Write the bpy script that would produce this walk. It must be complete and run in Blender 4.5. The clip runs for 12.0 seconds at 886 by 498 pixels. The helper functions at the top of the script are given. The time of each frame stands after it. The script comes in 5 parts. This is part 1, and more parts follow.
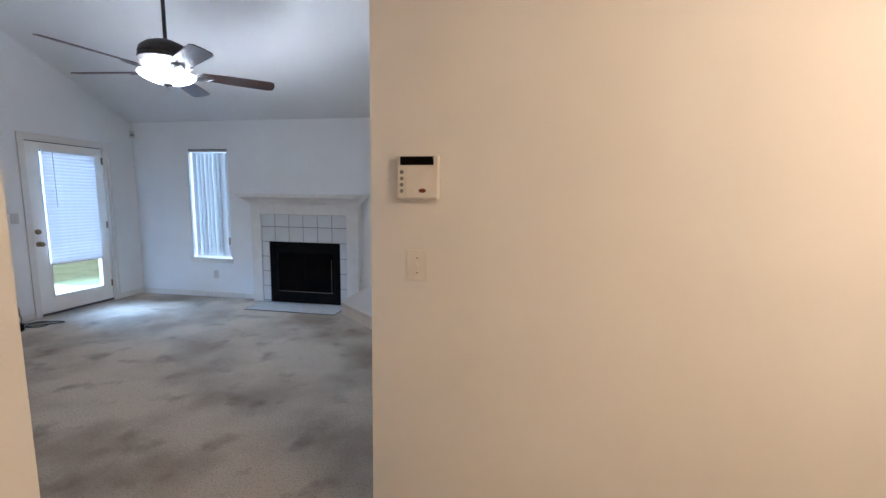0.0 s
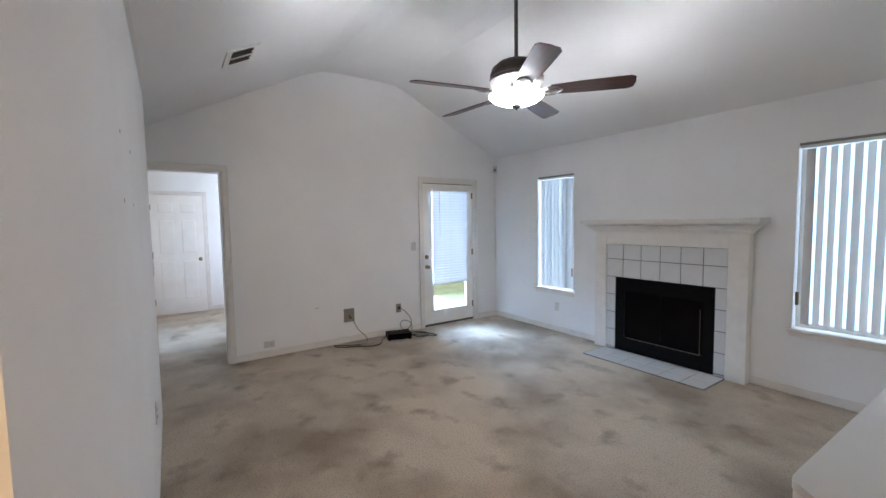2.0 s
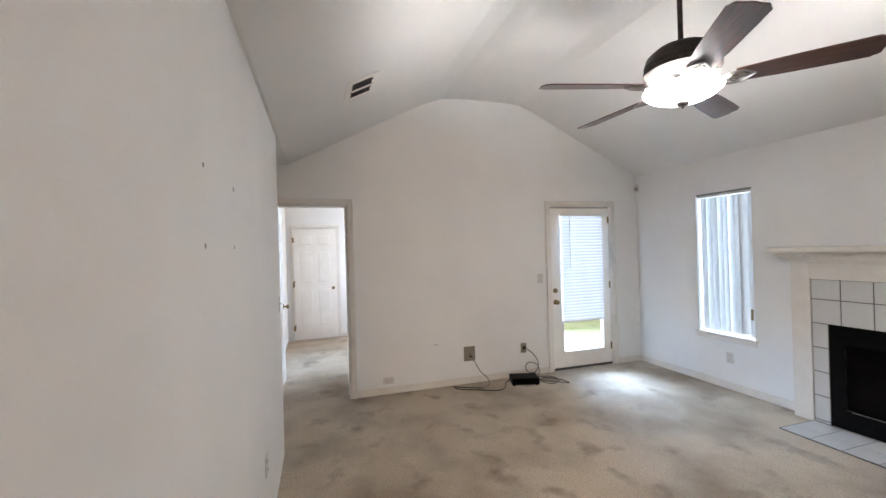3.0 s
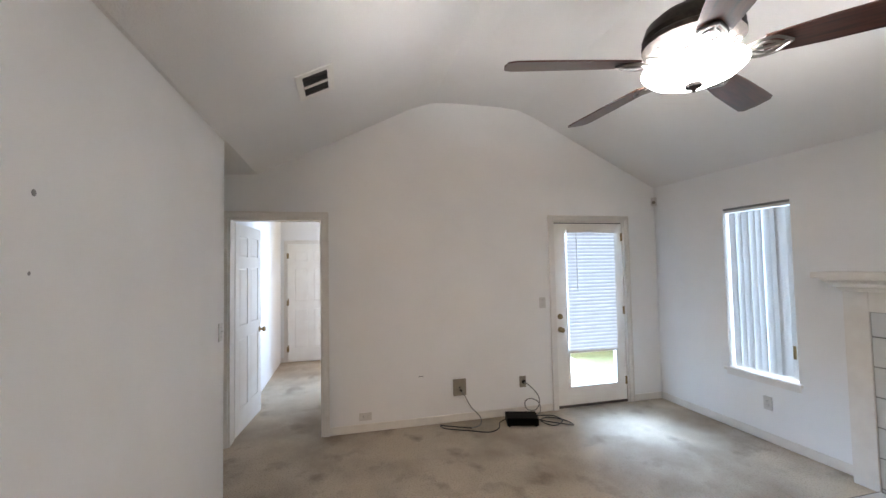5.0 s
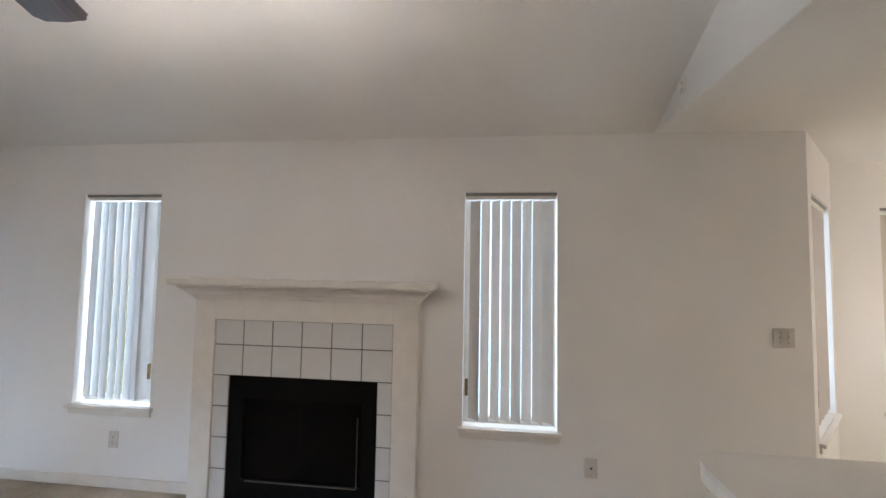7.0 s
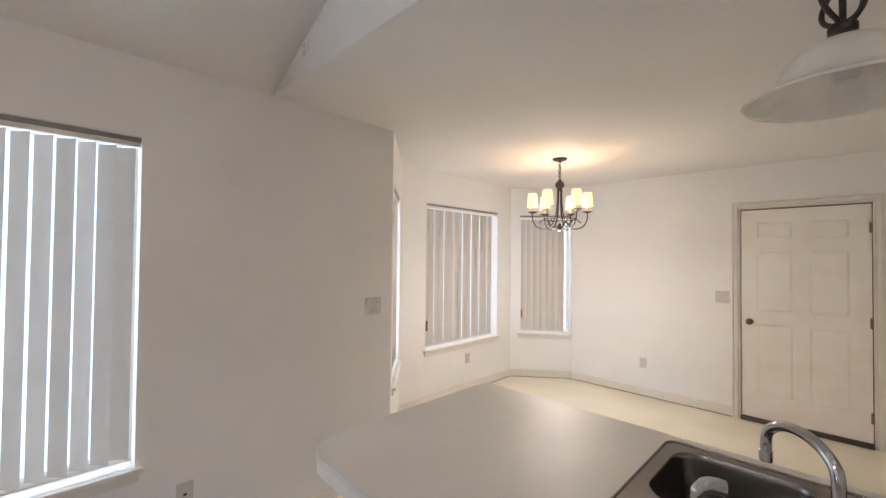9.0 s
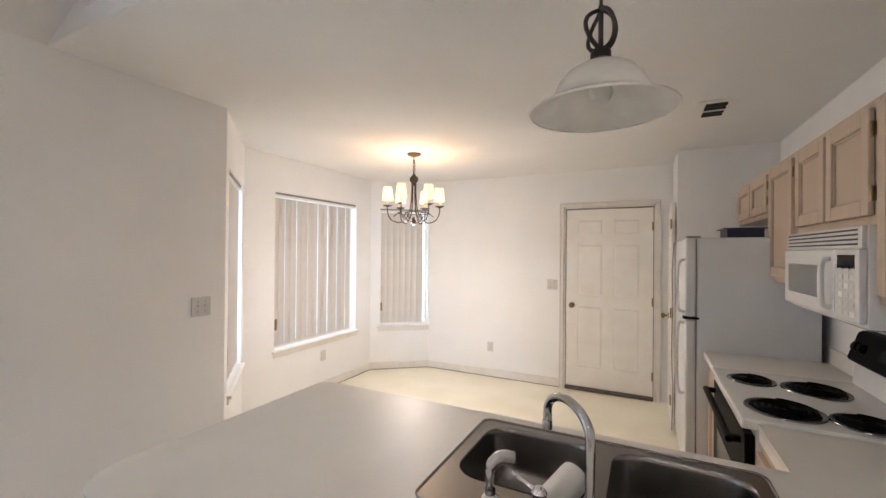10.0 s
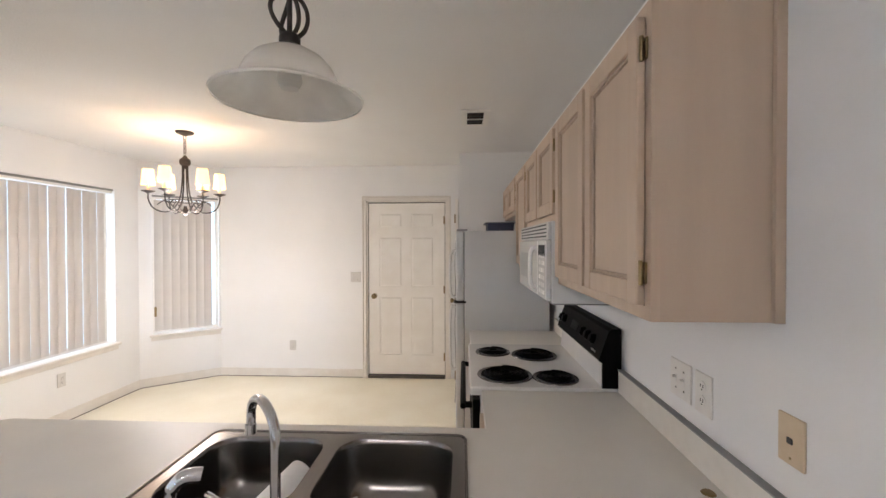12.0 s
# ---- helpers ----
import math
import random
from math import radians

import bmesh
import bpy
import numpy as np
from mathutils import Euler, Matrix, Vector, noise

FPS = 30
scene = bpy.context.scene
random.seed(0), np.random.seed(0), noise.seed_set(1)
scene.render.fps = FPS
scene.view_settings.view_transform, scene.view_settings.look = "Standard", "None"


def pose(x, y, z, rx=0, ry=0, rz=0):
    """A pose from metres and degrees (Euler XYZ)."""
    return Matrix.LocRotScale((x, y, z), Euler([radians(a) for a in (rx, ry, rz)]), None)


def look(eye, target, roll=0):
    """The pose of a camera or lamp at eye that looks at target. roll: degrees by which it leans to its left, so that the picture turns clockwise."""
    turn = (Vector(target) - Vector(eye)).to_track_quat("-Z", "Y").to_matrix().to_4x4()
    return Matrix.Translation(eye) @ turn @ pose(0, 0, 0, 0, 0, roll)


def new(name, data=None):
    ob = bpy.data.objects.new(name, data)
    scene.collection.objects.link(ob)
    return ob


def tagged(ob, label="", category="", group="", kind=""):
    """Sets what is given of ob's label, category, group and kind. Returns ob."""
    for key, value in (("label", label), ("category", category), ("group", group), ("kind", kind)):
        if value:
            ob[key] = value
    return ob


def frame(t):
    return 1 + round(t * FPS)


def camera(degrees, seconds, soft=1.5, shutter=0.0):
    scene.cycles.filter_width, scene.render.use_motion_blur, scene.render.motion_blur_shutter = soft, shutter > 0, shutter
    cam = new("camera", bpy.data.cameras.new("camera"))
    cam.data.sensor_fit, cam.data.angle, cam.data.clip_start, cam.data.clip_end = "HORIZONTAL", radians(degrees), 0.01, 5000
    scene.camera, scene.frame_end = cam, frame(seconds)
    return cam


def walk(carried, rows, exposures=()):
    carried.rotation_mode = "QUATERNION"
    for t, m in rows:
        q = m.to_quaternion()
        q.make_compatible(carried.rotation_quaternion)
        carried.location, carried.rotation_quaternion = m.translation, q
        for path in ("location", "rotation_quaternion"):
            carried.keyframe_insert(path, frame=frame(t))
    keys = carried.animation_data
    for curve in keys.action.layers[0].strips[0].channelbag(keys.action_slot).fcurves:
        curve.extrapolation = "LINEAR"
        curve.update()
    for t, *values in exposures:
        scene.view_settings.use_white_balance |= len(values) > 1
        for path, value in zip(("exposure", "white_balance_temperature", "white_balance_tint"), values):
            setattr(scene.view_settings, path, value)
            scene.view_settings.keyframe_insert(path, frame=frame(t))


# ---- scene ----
cam = camera(95.3, 12.0)
PATH = [
    (0, (1.854, 1.764, 1.463), (1.514, 3.719, 1.217), 0.8),
    (0.5, (1.805, 1.934, 1.48), (0.987, 3.744, 1.24), 0.7),
    (1, (1.649, 2.132, 1.458), (0.494, 3.749, 1.232), 0.3),
    (1.5, (1.452, 2.353, 1.482), (0.023, 3.739, 1.292), -0.3),
    (2, (1.273, 2.557, 1.511), (-0.38, 3.675, 1.377), -0.9),
    (2.5, (1.099, 2.685, 1.535), (-0.71, 3.535, 1.471), -1.4),
    (3, (0.841, 2.736, 1.566), (-1.07, 3.327, 1.572), -1.7),
    (3.2, (0.763, 2.779, 1.585), (-1.179, 3.258, 1.611), -1.9),
    (4.8, (0.482, 3.16, 1.61), (-1.497, 3.439, 1.685), -1.3),
    (5, (0.478, 3.242, 1.598), (-1.462, 3.72, 1.684), -1.1),
    (5.5, (0.405, 3.453, 1.584), (-1.24, 4.584, 1.697), 0.0),
    (6, (0.326, 3.746, 1.594), (-0.845, 5.363, 1.715), 0.6),
    (6.5, (0.316, 3.96, 1.579), (-0.388, 5.829, 1.689), 1.0),
    (7, (0.296, 4.184, 1.573), (0.071, 6.168, 1.687), 1.0),
    (7.5, (0.337, 4.361, 1.575), (0.662, 6.332, 1.664), 0.9),
    (7.7, (0.329, 4.426, 1.581), (0.877, 6.348, 1.661), 0.8),
    (9.3, (0.42, 4.531, 1.563), (1.968, 5.797, 1.59), 0.6),
    (9.5, (0.443, 4.508, 1.567), (2.069, 5.673, 1.587), 0.6),
    (9.6, (0.452, 4.5, 1.57), (2.117, 5.607, 1.587), 0.6),
    (10, (0.511, 4.427, 1.565), (2.301, 5.319, 1.575), 0.5),
    (10.5, (0.55, 4.325, 1.56), (2.451, 4.946, 1.564), 0.3),
    (11, (0.563, 4.263, 1.566), (2.528, 4.637, 1.556), 0.0),
    (11.5, (0.595, 4.184, 1.567), (2.587, 4.364, 1.549), -0.1),
    (12, (0.624, 4.119, 1.567), (2.622, 4.221, 1.544), -0.1),
]
EXPOSURES = [
    (0.0, 0.44, 5250, 11), (1.0, 0.31, 5200, 11), (1.6, 0.46, 5550, 11), (2.5, 0.84, 6250, 12), (3.2, 0.9, 6500, 13),
    (5.0, 0.70, 6500, 13), (6.0, 0.50, 6550, 14), (7.0, 0.56, 6850, 15), (7.5, 0.67, 6900, 16), (9.5, 0.75, 6750, 17), (10.5, 1.11, 6550, 16), (12.0, 1.03, 6450, 16),
]
walk(cam, [(t, look(eye, target, roll)) for t, eye, target, roll in PATH], EXPOSURES)

# ---- plan ----
XL, YF, YN, XB, XG = -3.60, 6.87, 2.44, 1.35, 5.31      # far left wall, fireplace wall, near wall, vault edge, door wall
XE = 0.81
XK, XN = 1.291, -2.588      # ends of the kitchen partition and of the near wall
EAVE, RIDGE, FLAT = 2.487, 3.33, 2.485
YR1, YR2 = 4.14, 5.14
WIN_Z0, WIN_Z1 = 0.57, 2.11

BAY = [(2.235, YF), (2.95, 7.64), (4.828, 7.64), (XG, 7.02)]
DOOR_H = 2.085
L1 = math.dist(BAY[0], BAY[1])
L3 = math.dist(BAY[2], BAY[3])

# ---- light ----
world = bpy.data.worlds.new("sky")
scene.world = world
world.use_nodes = True
wn = world.node_tree
sky = wn.nodes.new("ShaderNodeTexSky")
sky.sky_type = "NISHITA"
sky.sun_disc = False
sky.sun_elevation = radians(68)
sky.sun_rotation = radians(12)
wn.links.new(sky.outputs["Color"], wn.nodes["Background"].inputs["Color"])
wn.nodes["Background"].inputs["Strength"].default_value = 0.14
scene.view_settings.exposure = 0.0


def lamp(name, kind, place, watts, color, size=0.1, turn=(0, 0, 0), size_y=0.0):
    data = bpy.data.lights.new(name, kind)
    data.energy, data.color = watts, color
    if kind == "AREA":
        data.size = size
        if size_y:
            data.shape, data.size_y = "RECTANGLE", size_y
    elif kind == "SUN":
        data.angle = radians(size)
    else:
        data.shadow_soft_size = size
    ob = new(name, data)
    ob.matrix_basis = pose(*place, *turn)
    return ob


DAY = (0.66, 0.83, 1.0)
lamp("sun_light", "SUN", (0, 12, 8), 4.5, (1.0, 0.95, 0.88), 0.5, (-22, 0, -12))
lamp("window_light", "AREA", (-2.405, 6.958, 1.34), 9.0, DAY, 0.60, (-90, 0, 0), 1.52)
lamp("window_light", "AREA", (0.4375, 6.958, 1.34), 5.0, DAY, 0.59, (-90, 0, 0), 1.52)
lamp("patio_light", "AREA", (-6.3, 6.0, 1.55), 800, (0.48, 0.70, 1.0), 2.6, (0, -90, 0), 2.4)
lamp("bay_light", "AREA", (3.915, 7.728, 1.355), 3.8, (0.74, 0.87, 1.0), 1.24, (-90, 0, 0), 1.54)
lamp("bay_light", "AREA", (5.144, 7.40, 1.37), 3.8, (0.74, 0.87, 1.0), L3 - 0.16, (-90, 0, math.degrees(math.atan2(BAY[3][1] - BAY[2][1], BAY[3][0] - BAY[2][0]))), 1.52)
lamp("bay_light", "AREA", (2.525, 7.318, 1.37), 4.4, (0.74, 0.87, 1.0), L1 - 0.27, (-90, 0, math.degrees(math.atan2(BAY[1][1] - BAY[0][1], BAY[1][0] - BAY[0][0]))), 1.52)
# Lamp added outside an unseen opening to brighten the bedroom.
lamp("bedroom_fill", "AREA", (-6.2, 4.34, 1.4), 9.0, (1.0, 0.78, 0.56), 1.1, (-90, 0, 0), 1.3)
lamp("entry_lamp", "POINT", (3.6, 1.95, 2.28), 68, (1.0, 0.66, 0.36), 0.12)

# ---- materials ----


def material(name, color, rough=0.6, metal=0.0, second=None, scale=6.0, bump=0.0, bump_scale=60.0, detail=6.0, fine=0.0, stretch=(1, 1, 1), low=0.35, high=0.65):
    """A principled material: two colours mixed by a large noise, a fine grain on top, and a bump."""
    m = bpy.data.materials.new(name)
    m.use_nodes = True
    nt = m.node_tree
    b = nt.nodes["Principled BSDF"]
    b.inputs["Roughness"].default_value = rough
    b.inputs["Metallic"].default_value = metal
    b.inputs["Base Color"].default_value = (*color, 1)
    geo = nt.nodes.new("ShaderNodeTexCoord")
    mapping = nt.nodes.new("ShaderNodeMapping")
    mapping.inputs["Scale"].default_value = stretch
    nt.links.new(geo.outputs["Object"], mapping.inputs["Vector"])
    if second:
        n = nt.nodes.new("ShaderNodeTexNoise")
        n.inputs["Scale"].default_value, n.inputs["Detail"].default_value = scale, detail
        nt.links.new(mapping.outputs["Vector"], n.inputs["Vector"])
        ramp = nt.nodes.new("ShaderNodeValToRGB")
        ramp.color_ramp.elements[0].position, ramp.color_ramp.elements[1].position = low, high
        ramp.color_ramp.elements[0].color, ramp.color_ramp.elements[1].color = (*color, 1), (*second, 1)
        nt.links.new(n.outputs["Fac"], ramp.inputs["Fac"])
        out = ramp.outputs["Color"]
        if fine:
            f = nt.nodes.new("ShaderNodeTexNoise")
            f.inputs["Scale"].default_value, f.inputs["Detail"].default_value = bump_scale, 3
            nt.links.new(mapping.outputs["Vector"], f.inputs["Vector"])
            mix = nt.nodes.new("ShaderNodeMix")
            mix.data_type, mix.blend_type = "RGBA", "OVERLAY"
            mix.inputs["Factor"].default_value = fine
            nt.links.new(out, mix.inputs["A"])
            nt.links.new(f.outputs["Fac"], mix.inputs["B"])
            out = mix.outputs["Result"]
        nt.links.new(out, b.inputs["Base Color"])
    if bump:
        f = nt.nodes.new("ShaderNodeTexNoise")
        f.inputs["Scale"].default_value, f.inputs["Detail"].default_value = bump_scale, 4
        nt.links.new(mapping.outputs["Vector"], f.inputs["Vector"])
        bp = nt.nodes.new("ShaderNodeBump")
        bp.inputs["Strength"].default_value, bp.inputs["Distance"].default_value = bump, 0.01
        nt.links.new(f.outputs["Fac"], bp.inputs["Height"])
        nt.links.new(bp.outputs["Normal"], b.inputs["Normal"])
    return m


def shader(m):
    return m.node_tree.nodes["Principled BSDF"]


def glow(name, color, strength, base=(0.9, 0.9, 0.9)):
    m = material(name, base, 0.4)
    shader(m).inputs["Emission Color"].default_value = (*color, 1)
    shader(m).inputs["Emission Strength"].default_value = strength
    return m


def carpet_material():
    m = material("carpet", (0.40, 0.335, 0.25), 0.95, bump=0.9, bump_scale=260)
    nt, b = m.node_tree, shader(m)
    tc = nt.nodes["Texture Coordinate"]

    def noise_node(scale, detail, lo, hi):
        n = nt.nodes.new("ShaderNodeTexNoise")
        n.inputs["Scale"].default_value, n.inputs["Detail"].default_value = scale, detail
        nt.links.new(tc.outputs["Object"], n.inputs["Vector"])
        r = nt.nodes.new("ShaderNodeMapRange")
        r.inputs["From Min"].default_value, r.inputs["From Max"].default_value = lo, hi
        nt.links.new(n.outputs["Fac"], r.inputs["Value"])
        return r.outputs["Result"]

    def mixed(fac, a, c):
        x = nt.nodes.new("ShaderNodeMix")
        x.data_type = "RGBA"
        nt.links.new(fac, x.inputs["Factor"])
        if isinstance(a, tuple):
            x.inputs["A"].default_value = (*a, 1)
        else:
            nt.links.new(a, x.inputs["A"])
        x.inputs["B"].default_value = (*c, 1)
        return x.outputs["Result"]

    big = mixed(noise_node(1.1, 5, 0.42, 0.68), (0.56, 0.47, 0.36), (0.27, 0.21, 0.15))
    mid = mixed(noise_node(3.7, 6, 0.56, 0.80), big, (0.19, 0.15, 0.11))
    fine = mixed(noise_node(90, 3, 0.50, 0.95), mid, (0.13, 0.10, 0.075))
    nt.links.new(fine, b.inputs["Base Color"])
    return m


WALL = material("wall_paint", (0.80, 0.795, 0.785), 0.75, second=(0.765, 0.76, 0.748), scale=1.6, bump=0.06, bump_scale=90)
CEILING = material("ceiling_paint", (0.78, 0.773, 0.76), 0.9, second=(0.745, 0.737, 0.722), scale=1.2, bump=0.35, bump_scale=120)
TRIM = material("trim_paint", (0.735, 0.70, 0.65), 0.42, second=(0.69, 0.65, 0.595), scale=9)
DOOR = material("door_paint", (0.82, 0.795, 0.745), 0.42, second=(0.775, 0.74, 0.685), scale=5)
CARPET = carpet_material()
VINYL = material("vinyl_floor", (0.80, 0.76, 0.63), 0.28, second=(0.74, 0.69, 0.55), scale=2.2, bump=0.05, bump_scale=40, fine=0.08)
LAWN = material("lawn", (0.13, 0.145, 0.06), 0.9, second=(0.18, 0.19, 0.09), scale=3, bump=0.5, bump_scale=60)
CONCRETE = material("concrete", (0.36, 0.345, 0.32), 0.85, second=(0.29, 0.28, 0.26), scale=4, bump=0.2, bump_scale=80)

# ---- mesh helpers ----


def mesh_of(bm, name, mats, smooth=False):
    me = bpy.data.meshes.new(name)
    bmesh.ops.recalc_face_normals(bm, faces=bm.faces)
    bm.to_mesh(me)
    bm.free()
    for m in mats if isinstance(mats, (list, tuple)) else (mats,):
        me.materials.append(m)
    if smooth:
        me.shade_smooth()
        me.set_sharp_from_angle(angle=radians(38))
    return me


def part(name, bm, mats, parent=None, label="", smooth=False):
    """One mesh object out of bm, under a thing or a part."""
    ob = new(name, mesh_of(bm, name, mats, smooth))
    ob.parent = parent
    if label:
        tagged(ob, label)
    return ob


def thing(name, label, category, place=(0, 0, 0), turn=0, group="", kind=""):
    ob = new(name)
    ob.empty_display_size = 0.1
    ob.matrix_basis = pose(*place, 0, 0, turn)
    return tagged(ob, label, category, group, kind)


def box(bm, lo, hi, bevel=0.0, segments=2, m=None):
    v = bmesh.ops.create_cube(bm, size=1)["verts"]
    for p in v:
        p.co = Vector([lo[i] + (p.co[i] + 0.5) * (hi[i] - lo[i]) for i in range(3)])
    if bevel:
        edges = list({e for p in v for e in p.link_edges})
        r = bmesh.ops.bevel(bm, geom=edges, offset=bevel, segments=segments, affect="EDGES", profile=0.5)
        v = list({q for f in r["faces"] for q in f.verts} | {p for p in v if p.is_valid})
    if m is not None:
        bmesh.ops.transform(bm, matrix=m, verts=[p for p in v if p.is_valid])
    return bm


def boxes(*items, bevel=0.0):
    bm = bmesh.new()
    for lo, hi in items:
        box(bm, lo, hi, bevel)
    return bm


def one(lo, hi, bevel=0.0, segments=2):
    return box(bmesh.new(), lo, hi, bevel, segments)


def turned(bm, profile, steps=32, m=None, close=False):
    """A body of revolution round z out of (radius, z) pairs."""
    rings = []
    for r, z in profile:
        if r < 1e-5:
            rings.append([bm.verts.new((0, 0, z))])
        else:
            rings.append([bm.verts.new((r * math.cos(2 * math.pi * k / steps), r * math.sin(2 * math.pi * k / steps), z)) for k in range(steps)])
    for a, b in zip(rings, rings[1:]):
        for k in range(steps):
            q = [a[k % len(a)], a[(k + 1) % len(a)], b[(k + 1) % len(b)], b[k % len(b)]]
            q = list(dict.fromkeys(q))
            if len(q) > 2:
                bm.faces.new(q)
    if m is not None:
        bmesh.ops.transform(bm, matrix=m, verts=[v for r in rings for v in r])
    return bm


def lathe(profile, steps=32, m=None):
    return turned(bmesh.new(), profile, steps, m)


def tube(bm, points, radius, steps=8, smooth_steps=0, caps=True):
    """A round rod along points; radius may be one number or one a point."""
    pts = [Vector(p) for p in points]
    if smooth_steps:
        out = []
        for i in range(len(pts) - 1):
            p0, p1, p2, p3 = pts[max(i - 1, 0)], pts[i], pts[i + 1], pts[min(i + 2, len(pts) - 1)]
            for k in range(smooth_steps):
                t = k / smooth_steps
                out.append(0.5 * (2 * p1 + (p2 - p0) * t + (2 * p0 - 5 * p1 + 4 * p2 - p3) * t * t + (3 * p1 - p0 - 3 * p2 + p3) * t ** 3))
        pts = out + [pts[-1]]
    n = len(pts)
    radii = [radius] * n if isinstance(radius, (int, float)) else [radius[min(int(i * len(radius) / n), len(radius) - 1)] for i in range(n)]
    rings, side = [], None
    for i, p in enumerate(pts):
        d = (pts[min(i + 1, n - 1)] - pts[max(i - 1, 0)]).normalized()
        if side is None:
            side = d.orthogonal().normalized()
        side = (side - side.dot(d) * d).normalized()
        up = d.cross(side)
        rings.append([bm.verts.new(p + radii[i] * (math.cos(2 * math.pi * k / steps) * side + math.sin(2 * math.pi * k / steps) * up)) for k in range(steps)])
    for a, b in zip(rings, rings[1:]):
        for k in range(steps):
            bm.faces.new((a[k], a[(k + 1) % steps], b[(k + 1) % steps], b[k]))
    if caps:
        bm.faces.new(rings[0])
        bm.faces.new(rings[-1])
    return bm


def rod(points, radius, steps=8, smooth_steps=0):
    return tube(bmesh.new(), points, radius, steps, smooth_steps)


def prism(outline, z0, z1, bevel=0.0, bm=None):
    """An upright slab over an outline of (x, y)."""
    bm = bm or bmesh.new()
    lower = [bm.verts.new((x, y, z0)) for x, y in outline]
    upper = [bm.verts.new((x, y, z1)) for x, y in outline]
    bm.faces.new(lower)
    bm.faces.new(upper)
    n = len(outline)
    for k in range(n):
        bm.faces.new((lower[k], lower[(k + 1) % n], upper[(k + 1) % n], upper[k]))
    if bevel:
        bmesh.ops.recalc_face_normals(bm, faces=bm.faces)
        edges = [e for v in upper for e in v.link_edges if e.other_vert(v) in upper]
        bmesh.ops.bevel(bm, geom=list(set(edges)), offset=bevel, segments=2, affect="EDGES")
    return bm


def structure(name, bm, mats, label, category):
    return tagged(part(name, bm, mats), label, category, kind="structure")


def wall_run(name, a, b, thick, height, holes=(), label="painted drywall wall", z0=0.0, mat=None):
    """A wall from a to b; thickness lies to the right of a->b. holes: (start, end, bottom, top) along it. Local x runs along."""
    a, b = Vector((*a, 0)), Vector((*b, 0))
    length = (b - a).length
    bm = bmesh.new()
    s = 0.0
    for h0, h1, zb, zt in sorted(holes):
        if h0 > s:
            box(bm, (s, -thick, z0), (h0, 0, height))
        if zb > z0 + 1e-4:
            box(bm, (h0, -thick, z0), (h1, 0, zb))
        box(bm, (h0, -thick, zt), (h1, 0, height))
        s = h1
    if s < length:
        box(bm, (s, -thick, z0), (length, 0, height))
    bmesh.ops.remove_doubles(bm, verts=bm.verts, dist=1e-4)
    ob = structure(name, bm, mat or WALL, label, "wall")
    d = b - a
    ob.matrix_basis = pose(a.x, a.y, 0, 0, 0, math.degrees(math.atan2(d.y, d.x)))
    return ob


# ---- plan ----
structure("floor_carpet", boxes(((-7.3, -0.6, -0.1), (1.30, 7.0, 0.0)), ((1.30, -0.6, -0.1), (5.5, 3.37, 0.0))), CARPET, "worn beige carpet with grey traffic stains", "floor")
vinyl = prism([(1.30, 3.37), (5.5, 3.37), (5.5, 7.1), (4.9, 7.8), (2.85, 7.8), (2.2, 7.0), (1.30, 7.0)], -0.1, 0.004)
structure("floor_vinyl", vinyl, VINYL, "pale yellow vinyl sheet kitchen floor", "floor")
structure("ground", boxes(((-60, -60, -0.3), (60, 60, -0.12))), LAWN, "green lawn around the house", "ground")
structure("pavement", boxes(((-6.6, 4.6, -0.2), (-3.85, 6.75, -0.03))), CONCRETE, "pale concrete patio slab", "pavement")

# living room
wall_run("wall_fireplace", (XL, YF), (2.235, YF), -0.16, 2.6, [(0.885, 1.508, WIN_Z0, WIN_Z1), (2.165, 3.185, 0.03, 0.852), (3.735, 4.34, WIN_Z0, WIN_Z1)], "white painted drywall wall behind the fireplace")
wall_run("wall_patio", (XL, 0.6), (XL, YF + 0.16), -0.16, 3.6, [(1.61, 2.44, 0.0, DOOR_H), (4.91, 5.826, 0.0, DOOR_H)], "white painted gable wall with patio door and bedroom doorway")
wall_run("wall_near", (XN, YN), (XE, YN), 0.12, EAVE + 0.02, label="white painted wall with old nail holes")
wall_run("wall_nook", (XN, 0.6), (XN, YN - 0.12), 0.12, FLAT + 0.1)
wall_run("wall_nook_end", (XL, 0.6), (XN - 0.12, 0.6), 0.12, FLAT + 0.1)
wall_run("wall_entry_side", (XE, -0.5), (XE, YN - 0.12), -0.12, FLAT + 0.1, label="cream painted entry wall")
wall_run("wall_entry_back", (XE - 0.04, -0.5), (5.4, -0.5), 0.12, FLAT + 0.1, label="cream painted entry wall")
wall_run("wall_entry_end", (5.4, -0.5), (5.4, 3.43), 0.12, FLAT + 0.1, label="cream painted entry wall")
wall_run("wall_kitchen", (XK, 3.31), (5.4, 3.31), -0.12, FLAT + 0.02, label="painted partition wall between entry and kitchen")
wall_run("wall_gable", (XB - 0.004, YN - 0.12), (XB - 0.004, YF), 0.10, 3.6, label="white drywall gable face above the kitchen ceiling", z0=FLAT + 0.002)

